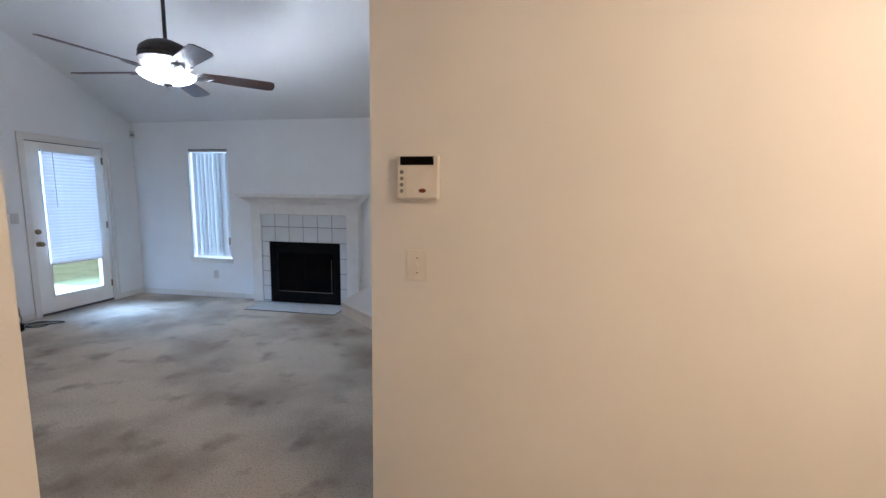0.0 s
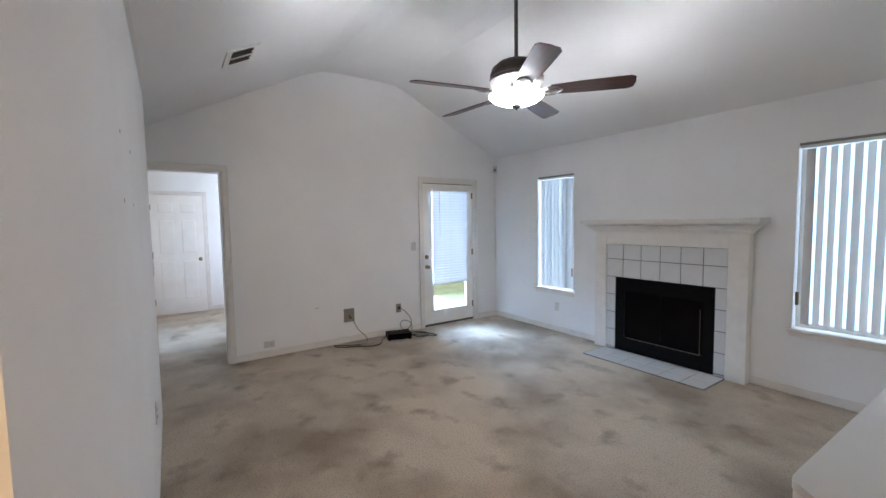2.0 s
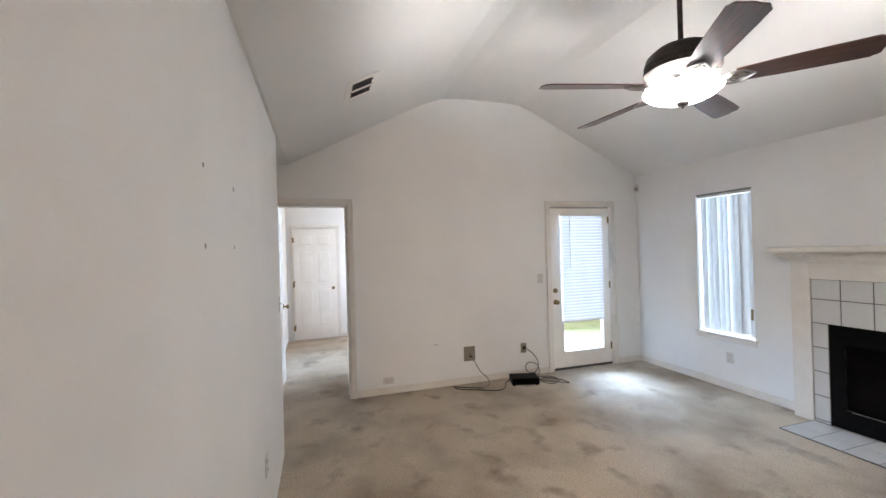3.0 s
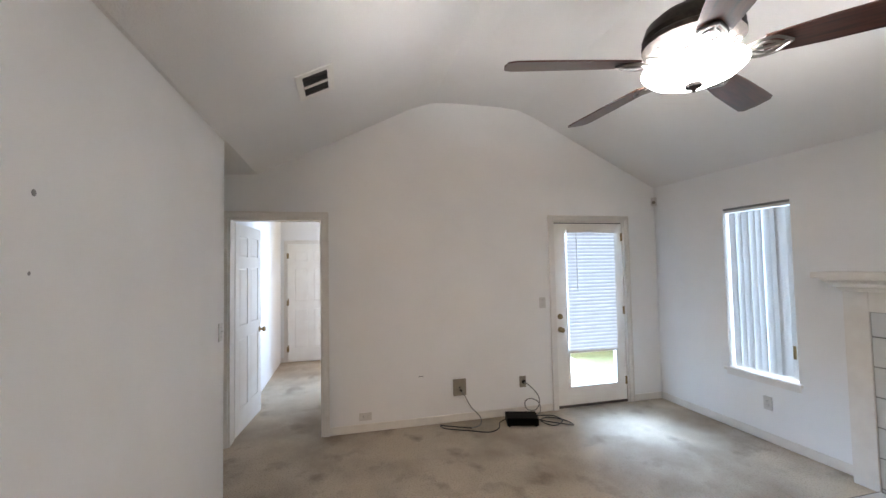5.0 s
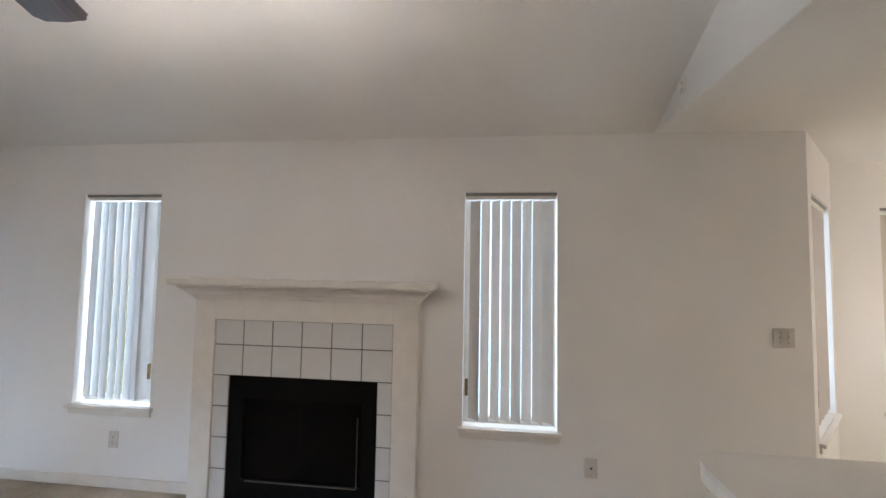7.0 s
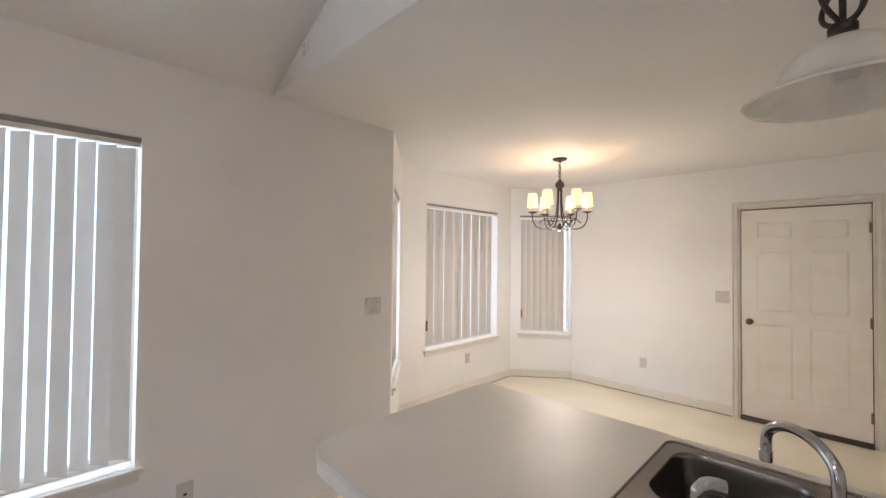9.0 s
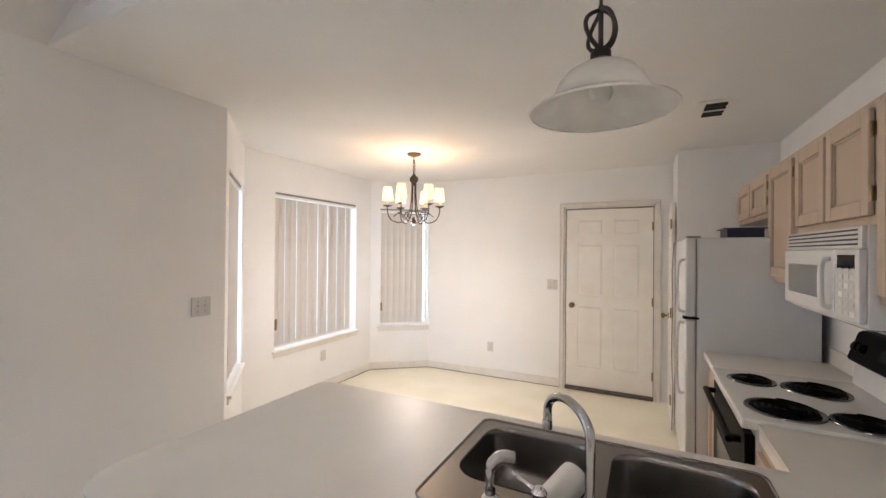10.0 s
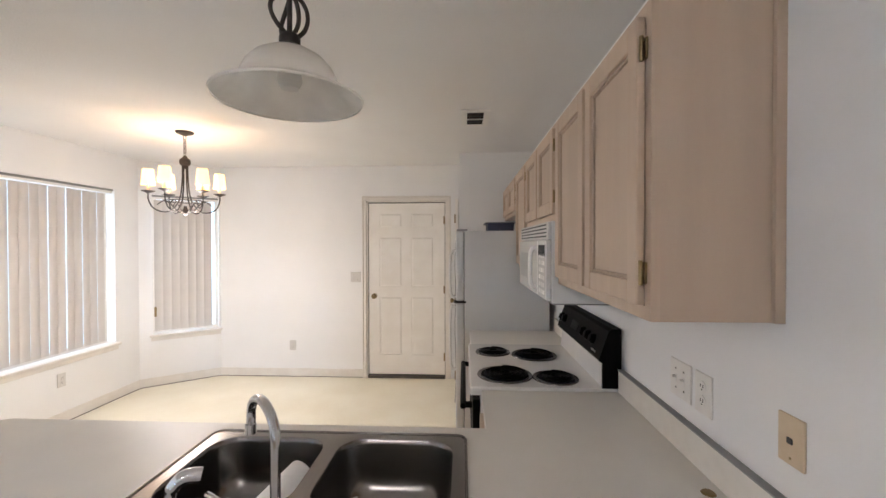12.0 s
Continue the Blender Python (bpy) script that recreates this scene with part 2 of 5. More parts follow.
# kitchen and bay
wall_run("wall_bay_side", BAY[0], BAY[1], -0.16, FLAT + 0.02, [(0.13, L1 - 0.12, WIN_Z0, 2.12)], "white bay wall with narrow window")
wall_run("wall_bay_middle", BAY[1], BAY[2], -0.16, FLAT + 0.02, [(0.345, 1.585, 0.575, 2.13)], "white bay wall with wide window")
wall_run("wall_bay_end", BAY[2], BAY[3], -0.16, FLAT + 0.02, [(0.12, L3 - 0.02, WIN_Z0, 2.12)], "white bay wall with narrow window")
wall_run("wall_garage", (XG, 7.02), (XG, 4.162), -0.14, FLAT + 0.02, [(1.765, 2.705, 0.0, 2.08)], "white wall with six-panel door")
wall_run("wall_garage_back", (XG + 0.40, 5.6), (XG + 0.40, 4.1), -0.05, FLAT, label="plain wall behind the garage door")
wall_run("wall_pantry", (XG, 4.162), (4.70, 4.162), -0.10, FLAT + 0.02, label="white pantry closet wall")
wall_run("wall_pantry_side", (4.70, 4.062), (4.70, 3.43), -0.10, FLAT + 0.02, label="white closet wall beside the refrigerator")

# ceilings
vault = bmesh.new()
prof = [(YN - 0.12, EAVE), (YN + 0.02, EAVE + 0.01), (YR1 - 0.22, RIDGE - 0.10), (YR1, RIDGE - 0.02), (YR1 + 0.2, RIDGE), (YR2 - 0.2, RIDGE), (YR2, RIDGE - 0.02), (YR2 + 0.2, RIDGE - 0.10), (YF, EAVE), (YF + 0.2, EAVE - 0.02)]
under = [[vault.verts.new((x, y, z)) for y, z in prof] for x in (XL - 0.1, XB)]
over = [[vault.verts.new((x, y, 3.7)) for y, z in prof] for x in (XL - 0.1, XB)]
for k in range(len(prof) - 1):
    vault.faces.new((under[0][k], under[0][k + 1], under[1][k + 1], under[1][k]))
    vault.faces.new((over[0][k], over[0][k + 1], over[1][k + 1], over[1][k]))
    for s in (0, 1):
        vault.faces.new((under[s][k], under[s][k + 1], over[s][k + 1], over[s][k]))
structure("ceiling_vault", vault, CEILING, "white textured vaulted ceiling", "ceiling")
structure("ceiling_kitchen", prism([(XB, 2.0), (5.6, 2.0), (5.6, 8.0), (2.0, 8.0), (2.0, YF + 0.1), (XB, YF + 0.1)], FLAT, FLAT + 0.1), CEILING, "white textured flat kitchen ceiling", "ceiling")
structure("ceiling_entry", boxes(((0.62, -0.7, FLAT), (5.6, 2.0, FLAT + 0.1)), ((0.62, 2.0, FLAT), (XB, YN - 0.12, FLAT + 0.1))), CEILING, "flat entry hall ceiling", "ceiling")
structure("ceiling_nook", boxes(((-3.7, 0.4, EAVE), (-2.5, YN - 0.12, EAVE + 0.1))), CEILING, "flat ceiling of a small side hall", "ceiling")

# bedroom beyond the doorway
wall_run("wall_bedroom_side", (-7.05, 2.18), (XL - 0.16, 2.18), 0.12, 2.5, label="white bedroom wall")
wall_run("wall_bedroom_end", (-7.0, 2.18), (-7.0, 4.2), -0.12, 2.5, label="white bedroom wall with closed door")
# This opening is unseen, added to let the lamp behind it shine in.
wall_run("wall_bedroom_far", (-7.0, 4.2), (XL - 0.16, 4.2), -0.12, 2.5, [(0.25, 1.35, 0.7, 2.1)], label="white bedroom wall")
structure("ceiling_bedroom", boxes(((-7.2, 2.0, 2.44), (XL - 0.16, 4.4, 2.54))), CEILING, "flat bedroom ceiling", "ceiling")

structure("roof_overhang", boxes(((-4.4, YF + 0.161, 2.62), (2.2, YF + 1.0, 2.72)), ((2.2, 7.86, 2.62), (6.2, 8.7, 2.72)), ((5.5, 4.0, 2.62), (6.2, 7.86, 2.72))), TRIM, "white boarded eaves outside the windows", "eaves")

# Glowing panels added outside; their emission stands in for bright daylight.
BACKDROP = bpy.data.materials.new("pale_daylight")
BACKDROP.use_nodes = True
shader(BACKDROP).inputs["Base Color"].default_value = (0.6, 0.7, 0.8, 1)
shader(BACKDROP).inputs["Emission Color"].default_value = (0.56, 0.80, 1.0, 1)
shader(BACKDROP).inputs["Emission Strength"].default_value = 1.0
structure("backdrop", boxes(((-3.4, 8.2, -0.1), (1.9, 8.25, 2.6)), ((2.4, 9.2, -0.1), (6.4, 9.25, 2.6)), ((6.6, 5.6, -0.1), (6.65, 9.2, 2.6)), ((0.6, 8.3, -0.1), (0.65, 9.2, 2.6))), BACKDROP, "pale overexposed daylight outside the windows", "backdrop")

# ---- materials of the things ----
WHITE = material("white_plastic", (0.78, 0.76, 0.72), 0.35, second=(0.74, 0.715, 0.67), scale=20)
PLATE = material("switch_plate", (0.60, 0.585, 0.555), 0.35, second=(0.56, 0.54, 0.51), scale=20)
IVORY = material("ivory_plastic", (0.60, 0.48, 0.33), 0.4, second=(0.55, 0.43, 0.29), scale=20)
BEIGE = material("beige_plate", (0.27, 0.24, 0.185), 0.5, second=(0.22, 0.195, 0.15), scale=15)
SLOT = material("dark_slot", (0.02, 0.02, 0.02), 0.6)
BRASS = material("brass", (0.30, 0.22, 0.11), 0.36, 1.0, second=(0.22, 0.16, 0.08), scale=40)
CHROME = material("chrome", (0.52, 0.52, 0.53), 0.10, 1.0)
STEEL = material("brushed_steel", (0.215, 0.20, 0.19), 0.24, 1.0, second=(0.18, 0.17, 0.16), scale=30, stretch=(1, 14, 1))
PEWTER = material("pale_pewter", (0.30, 0.29, 0.275), 0.36, 0.8, second=(0.22, 0.21, 0.20), scale=30)
IRON = material("dark_bronze_iron", (0.035, 0.03, 0.028), 0.5, 0.6, second=(0.06, 0.05, 0.045), scale=40)
BLACK = material("black_metal", (0.0025, 0.0025, 0.0026), 0.5, second=(0.005, 0.0045, 0.004), scale=12)
shader(BLACK).inputs["Specular IOR Level"].default_value = 0.06
GLOSS_BLACK = material("smoked_glass", (0.0025, 0.0025, 0.003), 0.10, second=(0.005, 0.004, 0.0035), scale=5)
shader(GLOSS_BLACK).inputs["Specular IOR Level"].default_value = 0.07
SOOT = material("sooty_firebrick", (0.03, 0.027, 0.024), 0.9, second=(0.07, 0.06, 0.05), scale=7, bump=0.4, bump_scale=40)
TILE = material("glazed_tile", (0.63, 0.63, 0.62), 0.16, second=(0.58, 0.575, 0.565), scale=3)
GROUT = material("grey_grout", (0.12, 0.115, 0.105), 0.9, second=(0.19, 0.18, 0.165), scale=30)
DARK_WOOD = material("mahogany_blade", (0.11, 0.033, 0.019), 0.27, second=(0.05, 0.017, 0.011), scale=5, stretch=(1, 14, 14))
shader(DARK_WOOD).inputs["Coat Weight"].default_value = 0.7
shader(DARK_WOOD).inputs["Coat Roughness"].default_value = 0.28
OAK = material("pickled_oak", (0.52, 0.40, 0.30), 0.5, second=(0.475, 0.36, 0.265), scale=3, stretch=(7, 7, 0.7), bump=0.03, bump_scale=40)
# Oak darkened to hold the shade in door creases and gaps.
OAK_DARK = material("shaded_oak", (0.45, 0.34, 0.255), 0.5, second=(0.35, 0.26, 0.19), scale=9, stretch=(10, 10, 1.2))
OAK_FLAT = material("pickled_oak_panel", (0.50, 0.385, 0.29), 0.5, second=(0.455, 0.35, 0.262), scale=2.2, stretch=(5, 5, 0.6), bump=0.03, bump_scale=40)
LAMINATE = material("counter_laminate", (0.66, 0.635, 0.585), 0.44, second=(0.62, 0.595, 0.55), scale=4, bump=0.02, bump_scale=300)
LAMINATE_EDGE = material("laminate_edge", (0.72, 0.69, 0.63), 0.4, second=(0.68, 0.65, 0.59), scale=20)
ENAMEL = material("white_enamel", (0.74, 0.735, 0.715), 0.22, second=(0.71, 0.70, 0.68), scale=8)
FRIDGE = material("textured_appliance_white", (0.66, 0.665, 0.655), 0.45, second=(0.62, 0.625, 0.615), scale=3, bump=0.15, bump_scale=220)
GREY = material("grey_plastic", (0.22, 0.22, 0.215), 0.4)
NAVY = material("navy_plastic", (0.012, 0.016, 0.05), 0.4)
PAPER = material("white_paper", (0.82, 0.81, 0.78), 0.8, second=(0.76, 0.75, 0.72), scale=20)
RED = material("red_print", (0.20, 0.015, 0.02), 0.4, second=(0.10, 0.03, 0.015), scale=30)
CABLE = material("black_cable", (0.014, 0.014, 0.015), 0.5)
CABLE_W = material("grey_cable", (0.20, 0.195, 0.185), 0.5)
RUBBER = material("dark_threshold", (0.05, 0.043, 0.036), 0.6, second=(0.09, 0.075, 0.06), scale=20)
FAN_LIGHT = glow("lit_bowl_glass", (1.0, 0.985, 0.965), 30.0)
SHADE_LIT = glow("lit_candle_shade", (1.0, 0.57, 0.19), 1.6, (0.85, 0.75, 0.52))


def glass_material():
    m = material("window_glass", (0.96, 0.98, 0.98), 0.02)
    shader(m).inputs["Transmission Weight"].default_value = 1.0
    shader(m).inputs["IOR"].default_value = 1.02
    return m


def translucent(name, color, share, rough=0.5, vein=0.94, scale=8):
    m = material(name, color, rough, second=tuple(c * vein for c in color), scale=scale)
    nt = m.node_tree
    t = nt.nodes.new("ShaderNodeBsdfTranslucent")
    t.inputs["Color"].default_value = (*color, 1)
    mix = nt.nodes.new("ShaderNodeMixShader")
    mix.inputs["Fac"].default_value = share
    nt.links.new(shader(m).outputs["BSDF"], mix.inputs[1])
    nt.links.new(t.outputs["BSDF"], mix.inputs[2])
    nt.links.new(mix.outputs["Shader"], nt.nodes["Material Output"].inputs["Surface"])
    return m


GLASS = glass_material()
# One white vinyl; each window's light and shade is put into its copy.
VANE = translucent("shaded_vinyl_vane", (0.54, 0.485, 0.435), 0.03)
VANE_THIN = translucent("lit_vinyl_vane", (0.70, 0.70, 0.70), 0.30)
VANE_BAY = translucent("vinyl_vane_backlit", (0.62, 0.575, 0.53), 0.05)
SLAT = translucent("mini_blind_slat", (0.84, 0.84, 0.84), 0.027)
ALABASTER = translucent("alabaster_glass", (0.92, 0.91, 0.88), 0.62, 0.14, 0.78, 14)

# ---- trim and openings ----


def at_wall(x, y, z, turn):
    return pose(x, y, z, 0, 0, turn)


def baseboard(a, b, out=0.012, height=0.08, joint=False):
    """A baseboard from a to b along the floor; its face stands out to the left of a->b."""
    length = math.dist(a, b)
    ob = structure("baseboard", one((0, 0, 0.003), (length, out, height), 0.004), TRIM, "cream painted wooden baseboard", "baseboard")
    ob.matrix_basis = pose(*a, 0, 0, 0, math.degrees(math.atan2(b[1] - a[1], b[0] - a[0])))
    if joint:
        seam = structure("trim_joint", one((0, out, 0.0045), (length, out + 0.004, 0.010)), RUBBER, "thin dark gap under the baseboard", "baseboard")
        seam.matrix_basis = ob.matrix_basis.copy()


baseboard((-1.72, YF), (XL, YF))
baseboard((2.235, YF), (-0.13, YF))
baseboard((XL, YF), (XL, 6.488))
baseboard((XL, 5.448), (XL, 3.102))
baseboard((XE, YN), (XN, YN))
baseboard((XN, YN), (XN, 0.6))
baseboard((XL, 2.148), (XL, 0.6))
baseboard((XE, -0.5), (XE, YN))
baseboard((4.6, 3.31), (XK, 3.31))
baseboard((XK, 3.31), (XK, 3.43))
baseboard(BAY[1], BAY[0], height=0.10, joint=True)
baseboard(BAY[2], BAY[1], height=0.10, joint=True)
baseboard(BAY[3], BAY[2], height=0.10, joint=True)
baseboard((XG, 5.302), (XG, 7.02), height=0.10, joint=True)
baseboard((-4.1, 2.18), (-7.0, 2.18))
baseboard((-7.0, 2.232), (-7.0, 2.18))
baseboard((-7.0, 4.2), (-7.0, 3.128))


def window(number, m, w, h, label):
    win = tagged(new("window_%d" % number), label, "window", kind="structure")
    win.matrix_basis = m
    y0, y1 = 0.095, 0.135
    fr = boxes(((0, y0, 0), (0.035, y1, h)), ((w - 0.035, y0, 0), (w, y1, h)), ((0.035, y0, 0), (w - 0.035, y1, 0.04)), ((0.035, y0, h - 0.04), (w - 0.035, y1, h)))
    part("window_frame", fr, WHITE, win)
    for z0, z1 in ((0.04, h - 0.04),):
        p = part("pane", one((0.035, 0.112, z0), (w - 0.035, 0.117, z1)), GLASS, win)
        p.visible_shadow = False
    part("window_sill", one((-0.03, -0.035, -0.022), (w + 0.03, -0.001, 0.004), 0.005), TRIM, win, "white painted sill board")
    part("sill_return", one((0.001, 0.0, 0.0), (w - 0.001, 0.095, 0.004)), TRIM, win)
    part("apron", one((-0.015, -0.014, -0.065), (w + 0.015, -0.001, -0.022), 0.003), TRIM, win)
    return win


def vane_mesh(width, height, mat):
    """One hanging vertical vane, curved across its width, standing in x-z."""
    bm = bmesh.new()
    n = 6
    cols = []
    for k in range(n + 1):
        u = k / n - 0.5
        y = 0.006 * (1 - 4 * u * u)
        cols.append([bm.verts.new((u * width, y + s, z)) for z in (0, height) for s in (0, 0.0012)])
    for a, b in zip(cols, cols[1:]):
        for i, j in ((0, 2), (2, 3), (3, 1), (1, 0)):
            bm.faces.new((a[i], a[j], b[j], b[i]))
    return mesh_of(bm, "slat", mat, True)


def vertical_blind(m, w, h, angles, label, mat=None, start=0.03, span=None, group="vertical blinds at the windows", weight_x=0.014):
    blind = thing("vertical_blind", label, "blind", group=group)
    blind.matrix_basis = m
    part("headrail", one((0.005, 0.02, h - 0.045), (w - 0.005, 0.065, h - 0.006), 0.004), WHITE, blind, "white aluminium headrail")
    part("valance_lip", one((0.002, 0.012, h - 0.022), (w - 0.002, 0.02, h - 0.002)), GREY, blind)
    me = vane_mesh(0.086, h - 0.085, mat or VANE)
    n = len(angles)
    span = span or w - 2 * start
    for k, a in enumerate(angles):
        ob = new("slat", me)
        ob.parent = blind
        ob.matrix_basis = pose(start + span * (k + 0.5) / n, 0.045 + 0.004 * (k % 2), 0.035, 0, 0, a)
    part("chain_weight", one((weight_x, 0.0, 0.20), (weight_x + 0.022, 0.012, 0.31), 0.004), BRASS, blind)
    return blind


w1 = at_wall(XL + 0.885, YF, WIN_Z0, 0)
window(1, w1, 0.623, 1.54, "narrow white window beside the fireplace")
vertical_blind(w1, 0.623, 1.54, [-16, -20, -14, -18, -20, -16, -8, 40, -30], "white vinyl vertical blind, partly turned open", VANE_THIN, span=0.575, weight_x=0.585)
w2 = at_wall(XL + 3.735, YF, WIN_Z0, 0)
window(2, w2, 0.605, 1.54, "narrow white window beside the fireplace")
# Default vanes: darkened in colour for their backlit, shaded room side.
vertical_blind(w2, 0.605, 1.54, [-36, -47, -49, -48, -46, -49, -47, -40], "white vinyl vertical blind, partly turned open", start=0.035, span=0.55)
b1 = at_wall(*BAY[0], 0, math.degrees(math.atan2(BAY[1][1] - BAY[0][1], BAY[1][0] - BAY[0][0]))) @ pose(0.13, 0, WIN_Z0)
window(3, b1, L1 - 0.25, 2.12 - WIN_Z0, "narrow white bay window")
vertical_blind(b1, L1 - 0.25, 2.12 - WIN_Z0, [-30] * 9, "closed white vinyl vertical blind in the bay", VANE_BAY, start=0.05)
b2 = at_wall(*BAY[1], 0, 0) @ pose(0.345, 0, 0.575)
window(4, b2, 1.24, 1.555, "wide white bay window")
vertical_blind(b2, 1.24, 1.555, [4, 8, 5, 9, 6, 4, 7, 10, 5, 7, 9, 4, 8, 6, 4], "closed white vinyl vertical blind in the bay", VANE_BAY, start=0.01, span=1.155)
b3 = at_wall(*BAY[2], 0, math.degrees(math.atan2(BAY[3][1] - BAY[2][1], BAY[3][0] - BAY[2][0]))) @ pose(0.12, 0, WIN_Z0)
window(5, b3, L3 - 0.14, 2.12 - WIN_Z0, "narrow white bay window")
vertical_blind(b3, L3 - 0.14, 2.12 - WIN_Z0, [13, 11, 12, 10, 13, 11, 12], "closed white vinyl vertical blind in the bay", VANE_BAY, start=0.02, span=L3 - 0.23)


def casing(m, w, h, label, wide=0.048):
    """Door trim round an opening that starts at the origin: two legs and a head; proud of the wall by 15 mm."""
    tr = tagged(new("trim"), label, "door trim", kind="structure")
    tr.matrix_basis = m
    part("leg", one((-wide, -0.016, 0), (0, -0.001, h), 0.004), TRIM, tr)
    part("leg", one((w, -0.016, 0), (w + wide, -0.001, h), 0.004), TRIM, tr)
    part("head", one((-wide, -0.016, h), (w + wide, -0.001, h + wide), 0.004), TRIM, tr)
    b = 0.012
    for lo, hi in (((-wide - b, -0.022, 0), (-wide - 0.0005, -0.001, h + wide)), ((w + wide + 0.0005, -0.022, 0), (w + wide + b, -0.001, h + wide)), ((-wide - b, -0.022, h + wide + 0.0005), (w + wide + b, -0.001, h + wide + b))):
        part("back_band", one(lo, hi, 0.004), TRIM, tr)
    return tr


def jamb(m, w, h, depth):
    tr = tagged(new("trim"), "cream painted door jamb lining", "door trim", kind="structure")
    tr.matrix_basis = m
    part("jamb_side", one((0.001, 0, 0), (0.018, depth, h - 0.018)), TRIM, tr)
    part("jamb_side", one((w - 0.018, 0, 0), (w - 0.001, depth, h - 0.018)), TRIM, tr)
    part("jamb_head", one((0.001, 0, h - 0.018), (w - 0.001, depth, h - 0.001)), TRIM, tr)


def knob(parent, x, z, y=0.0, mat=None, out=-1, r=0.027):
    bm = lathe([(0, 0), (0.031, 0), (0.031, 0.006), (0.011, 0.010), (0.010, 0.030), (0.020, 0.036), (r, 0.047), (r, 0.057), (0.018, 0.066), (0, 0.068)], 24, pose(x, y, z, 90 if out < 0 else -90))
    return part("door_knob", bm, mat or BRASS, parent, "tarnished brass knob", True)


def hinge(parent, x, z, y=0.0):
    bm = lathe([(0, -0.045), (0.007, -0.045), (0.007, 0.045), (0, 0.045)], 10, pose(x, y, z))
    box(bm, (x - 0.018, y + 0.001, z - 0.045), (x + 0.018, y + 0.004, z + 0.045))
    return part("hinge", bm, BRASS, parent)


def panel_door(name, m, w, h, label, kind="", knob_x=None, hinge_x=None, faces=(-1,), thick=0.035, category="door"):
    """A six-panel door: local x across, face towards -y, hung at the origin's plane."""
    d = tagged(new(name), label, category, kind=kind)
    d.matrix_basis = m
    part("slab", one((0, 0.006, 0.012), (w, thick - 0.006, h)), DOOR, d)
    s, mid = 0.115 * w / 0.8, 0.10 * w / 0.8
    cols = [(s, (w - mid) / 2), ((w + mid) / 2, w - s)]
    rows = [(0.24, 0.92), (1.04, 1.62), (1.73, h - 0.12)]
    for out in faces:
        ya, yb = (0.0, 0.006) if out < 0 else (thick - 0.006, thick)
        strips = [((0, ya, 0.012), (s, yb, h)), ((w - s, ya, 0.012), (w, yb, h)), *(((cols[0][1], ya, za), (cols[1][0], yb, zb)) for za, zb in rows)]
        for za, zb in ((0.012, 0.24), (0.92, 1.04), (1.62, 1.73), (h - 0.12, h)):
            strips.append(((s, ya, za), (w - s, yb, zb)))
        bm = bmesh.new()
        for lo, hi in strips:
            box(bm, lo, hi)
        part("stiles_and_rails", bm, DOOR, d)
        for xa, xb in cols:
            for za, zb in rows:
                pb = bmesh.new()
                g = 0.022
                outer = [pb.verts.new((x, 0.006 if out < 0 else thick - 0.006, z)) for x, z in ((xa + 0.006, za + 0.006), (xb - 0.006, za + 0.006), (xb - 0.006, zb - 0.006), (xa + 0.006, zb - 0.006))]
                inner = [pb.verts.new((x, 0.0015 if out < 0 else thick - 0.0015, z)) for x, z in ((xa + g, za + g), (xb - g, za + g), (xb - g, zb - g), (xa + g, zb - g))]
                pb.faces.new(inner)
                for k in range(4):
                    pb.faces.new((outer[k], outer[(k + 1) % 4], inner[(k + 1) % 4], inner[k]))
                part("panel", pb, DOOR, d)
    if knob_x is not None:
        for out in faces:
            knob(d, knob_x, 0.93, 0.0 if out < 0 else thick, out=out)
    if hinge_x is not None:
        for z in (0.22, h / 2, h - 0.2):
            hinge(d, hinge_x, z, -0.004)
    return d


# patio door, glazed, with a mini blind
PD = at_wall(XL, 5.51, 0, 90)
casing(PD, 0.916, DOOR_H, "white painted trim of the patio door")
jamb(PD, 0.916, DOOR_H, 0.16)
stop = tagged(new("trim"), "white door stop of the patio door", "door trim", kind="structure")
stop.matrix_basis = PD
for lo, hi in (((0.018, 0.058, 0), (0.045, 0.075, 2.065)), ((0.871, 0.058, 0), (0.898, 0.075, 2.065)), ((0.045, 0.058, 2.025), (0.871, 0.075, 2.065))):
    part("stop_strip", one(lo, hi), TRIM, stop)
door = tagged(new("door_1"), "white glazed patio door with mini blind, closed", "door", kind="structure")
door.matrix_basis = PD @ pose(0.022, 0.012, 0)
gx0, gx1, gz0, gz1 = 0.155, 0.745, 0.235, 1.955
slab = boxes(((0, 0, 0.035), (gx0, 0.044, 2.055)), ((gx1, 0, 0.035), (0.872, 0.044, 2.055)), ((gx0, 0, 0.035), (gx1, 0.044, gz0)), ((gx0, 0, gz1), (gx1, 0.044, 2.055)))
part("slab", slab, DOOR, door)
bead = boxes(((gx0 - 0.025, -0.008, gz0 - 0.025), (gx0, -0.001, gz1 + 0.025)), ((gx1, -0.008, gz0 - 0.025), (gx1 + 0.025, -0.001, gz1 + 0.025)), ((gx0, -0.008, gz0 - 0.025), (gx1, -0.001, gz0)), ((gx0, -0.008, gz1), (gx1, -0.001, gz1 + 0.025)))
part("glazing_bead", bead, DOOR, door)
pane = part("pane", one((gx0, 0.018, gz0), (gx1, 0.024, gz1)), GLASS, door)
pane.visible_shadow = False
knob(door, 0.045, 0.87, -0.001)
part("deadbolt", lathe([(0, 0), (0.031, 0), (0.029, 0.014), (0.012, 0.016), (0.012, 0.024), (0, 0.024)], 24, pose(0.045, -0.001, 1.015, 90)), BRASS, door, "brass deadbolt", True)
for z in (0.25, 1.05, 1.9):
    hinge(door, 0.874, z, -0.004)
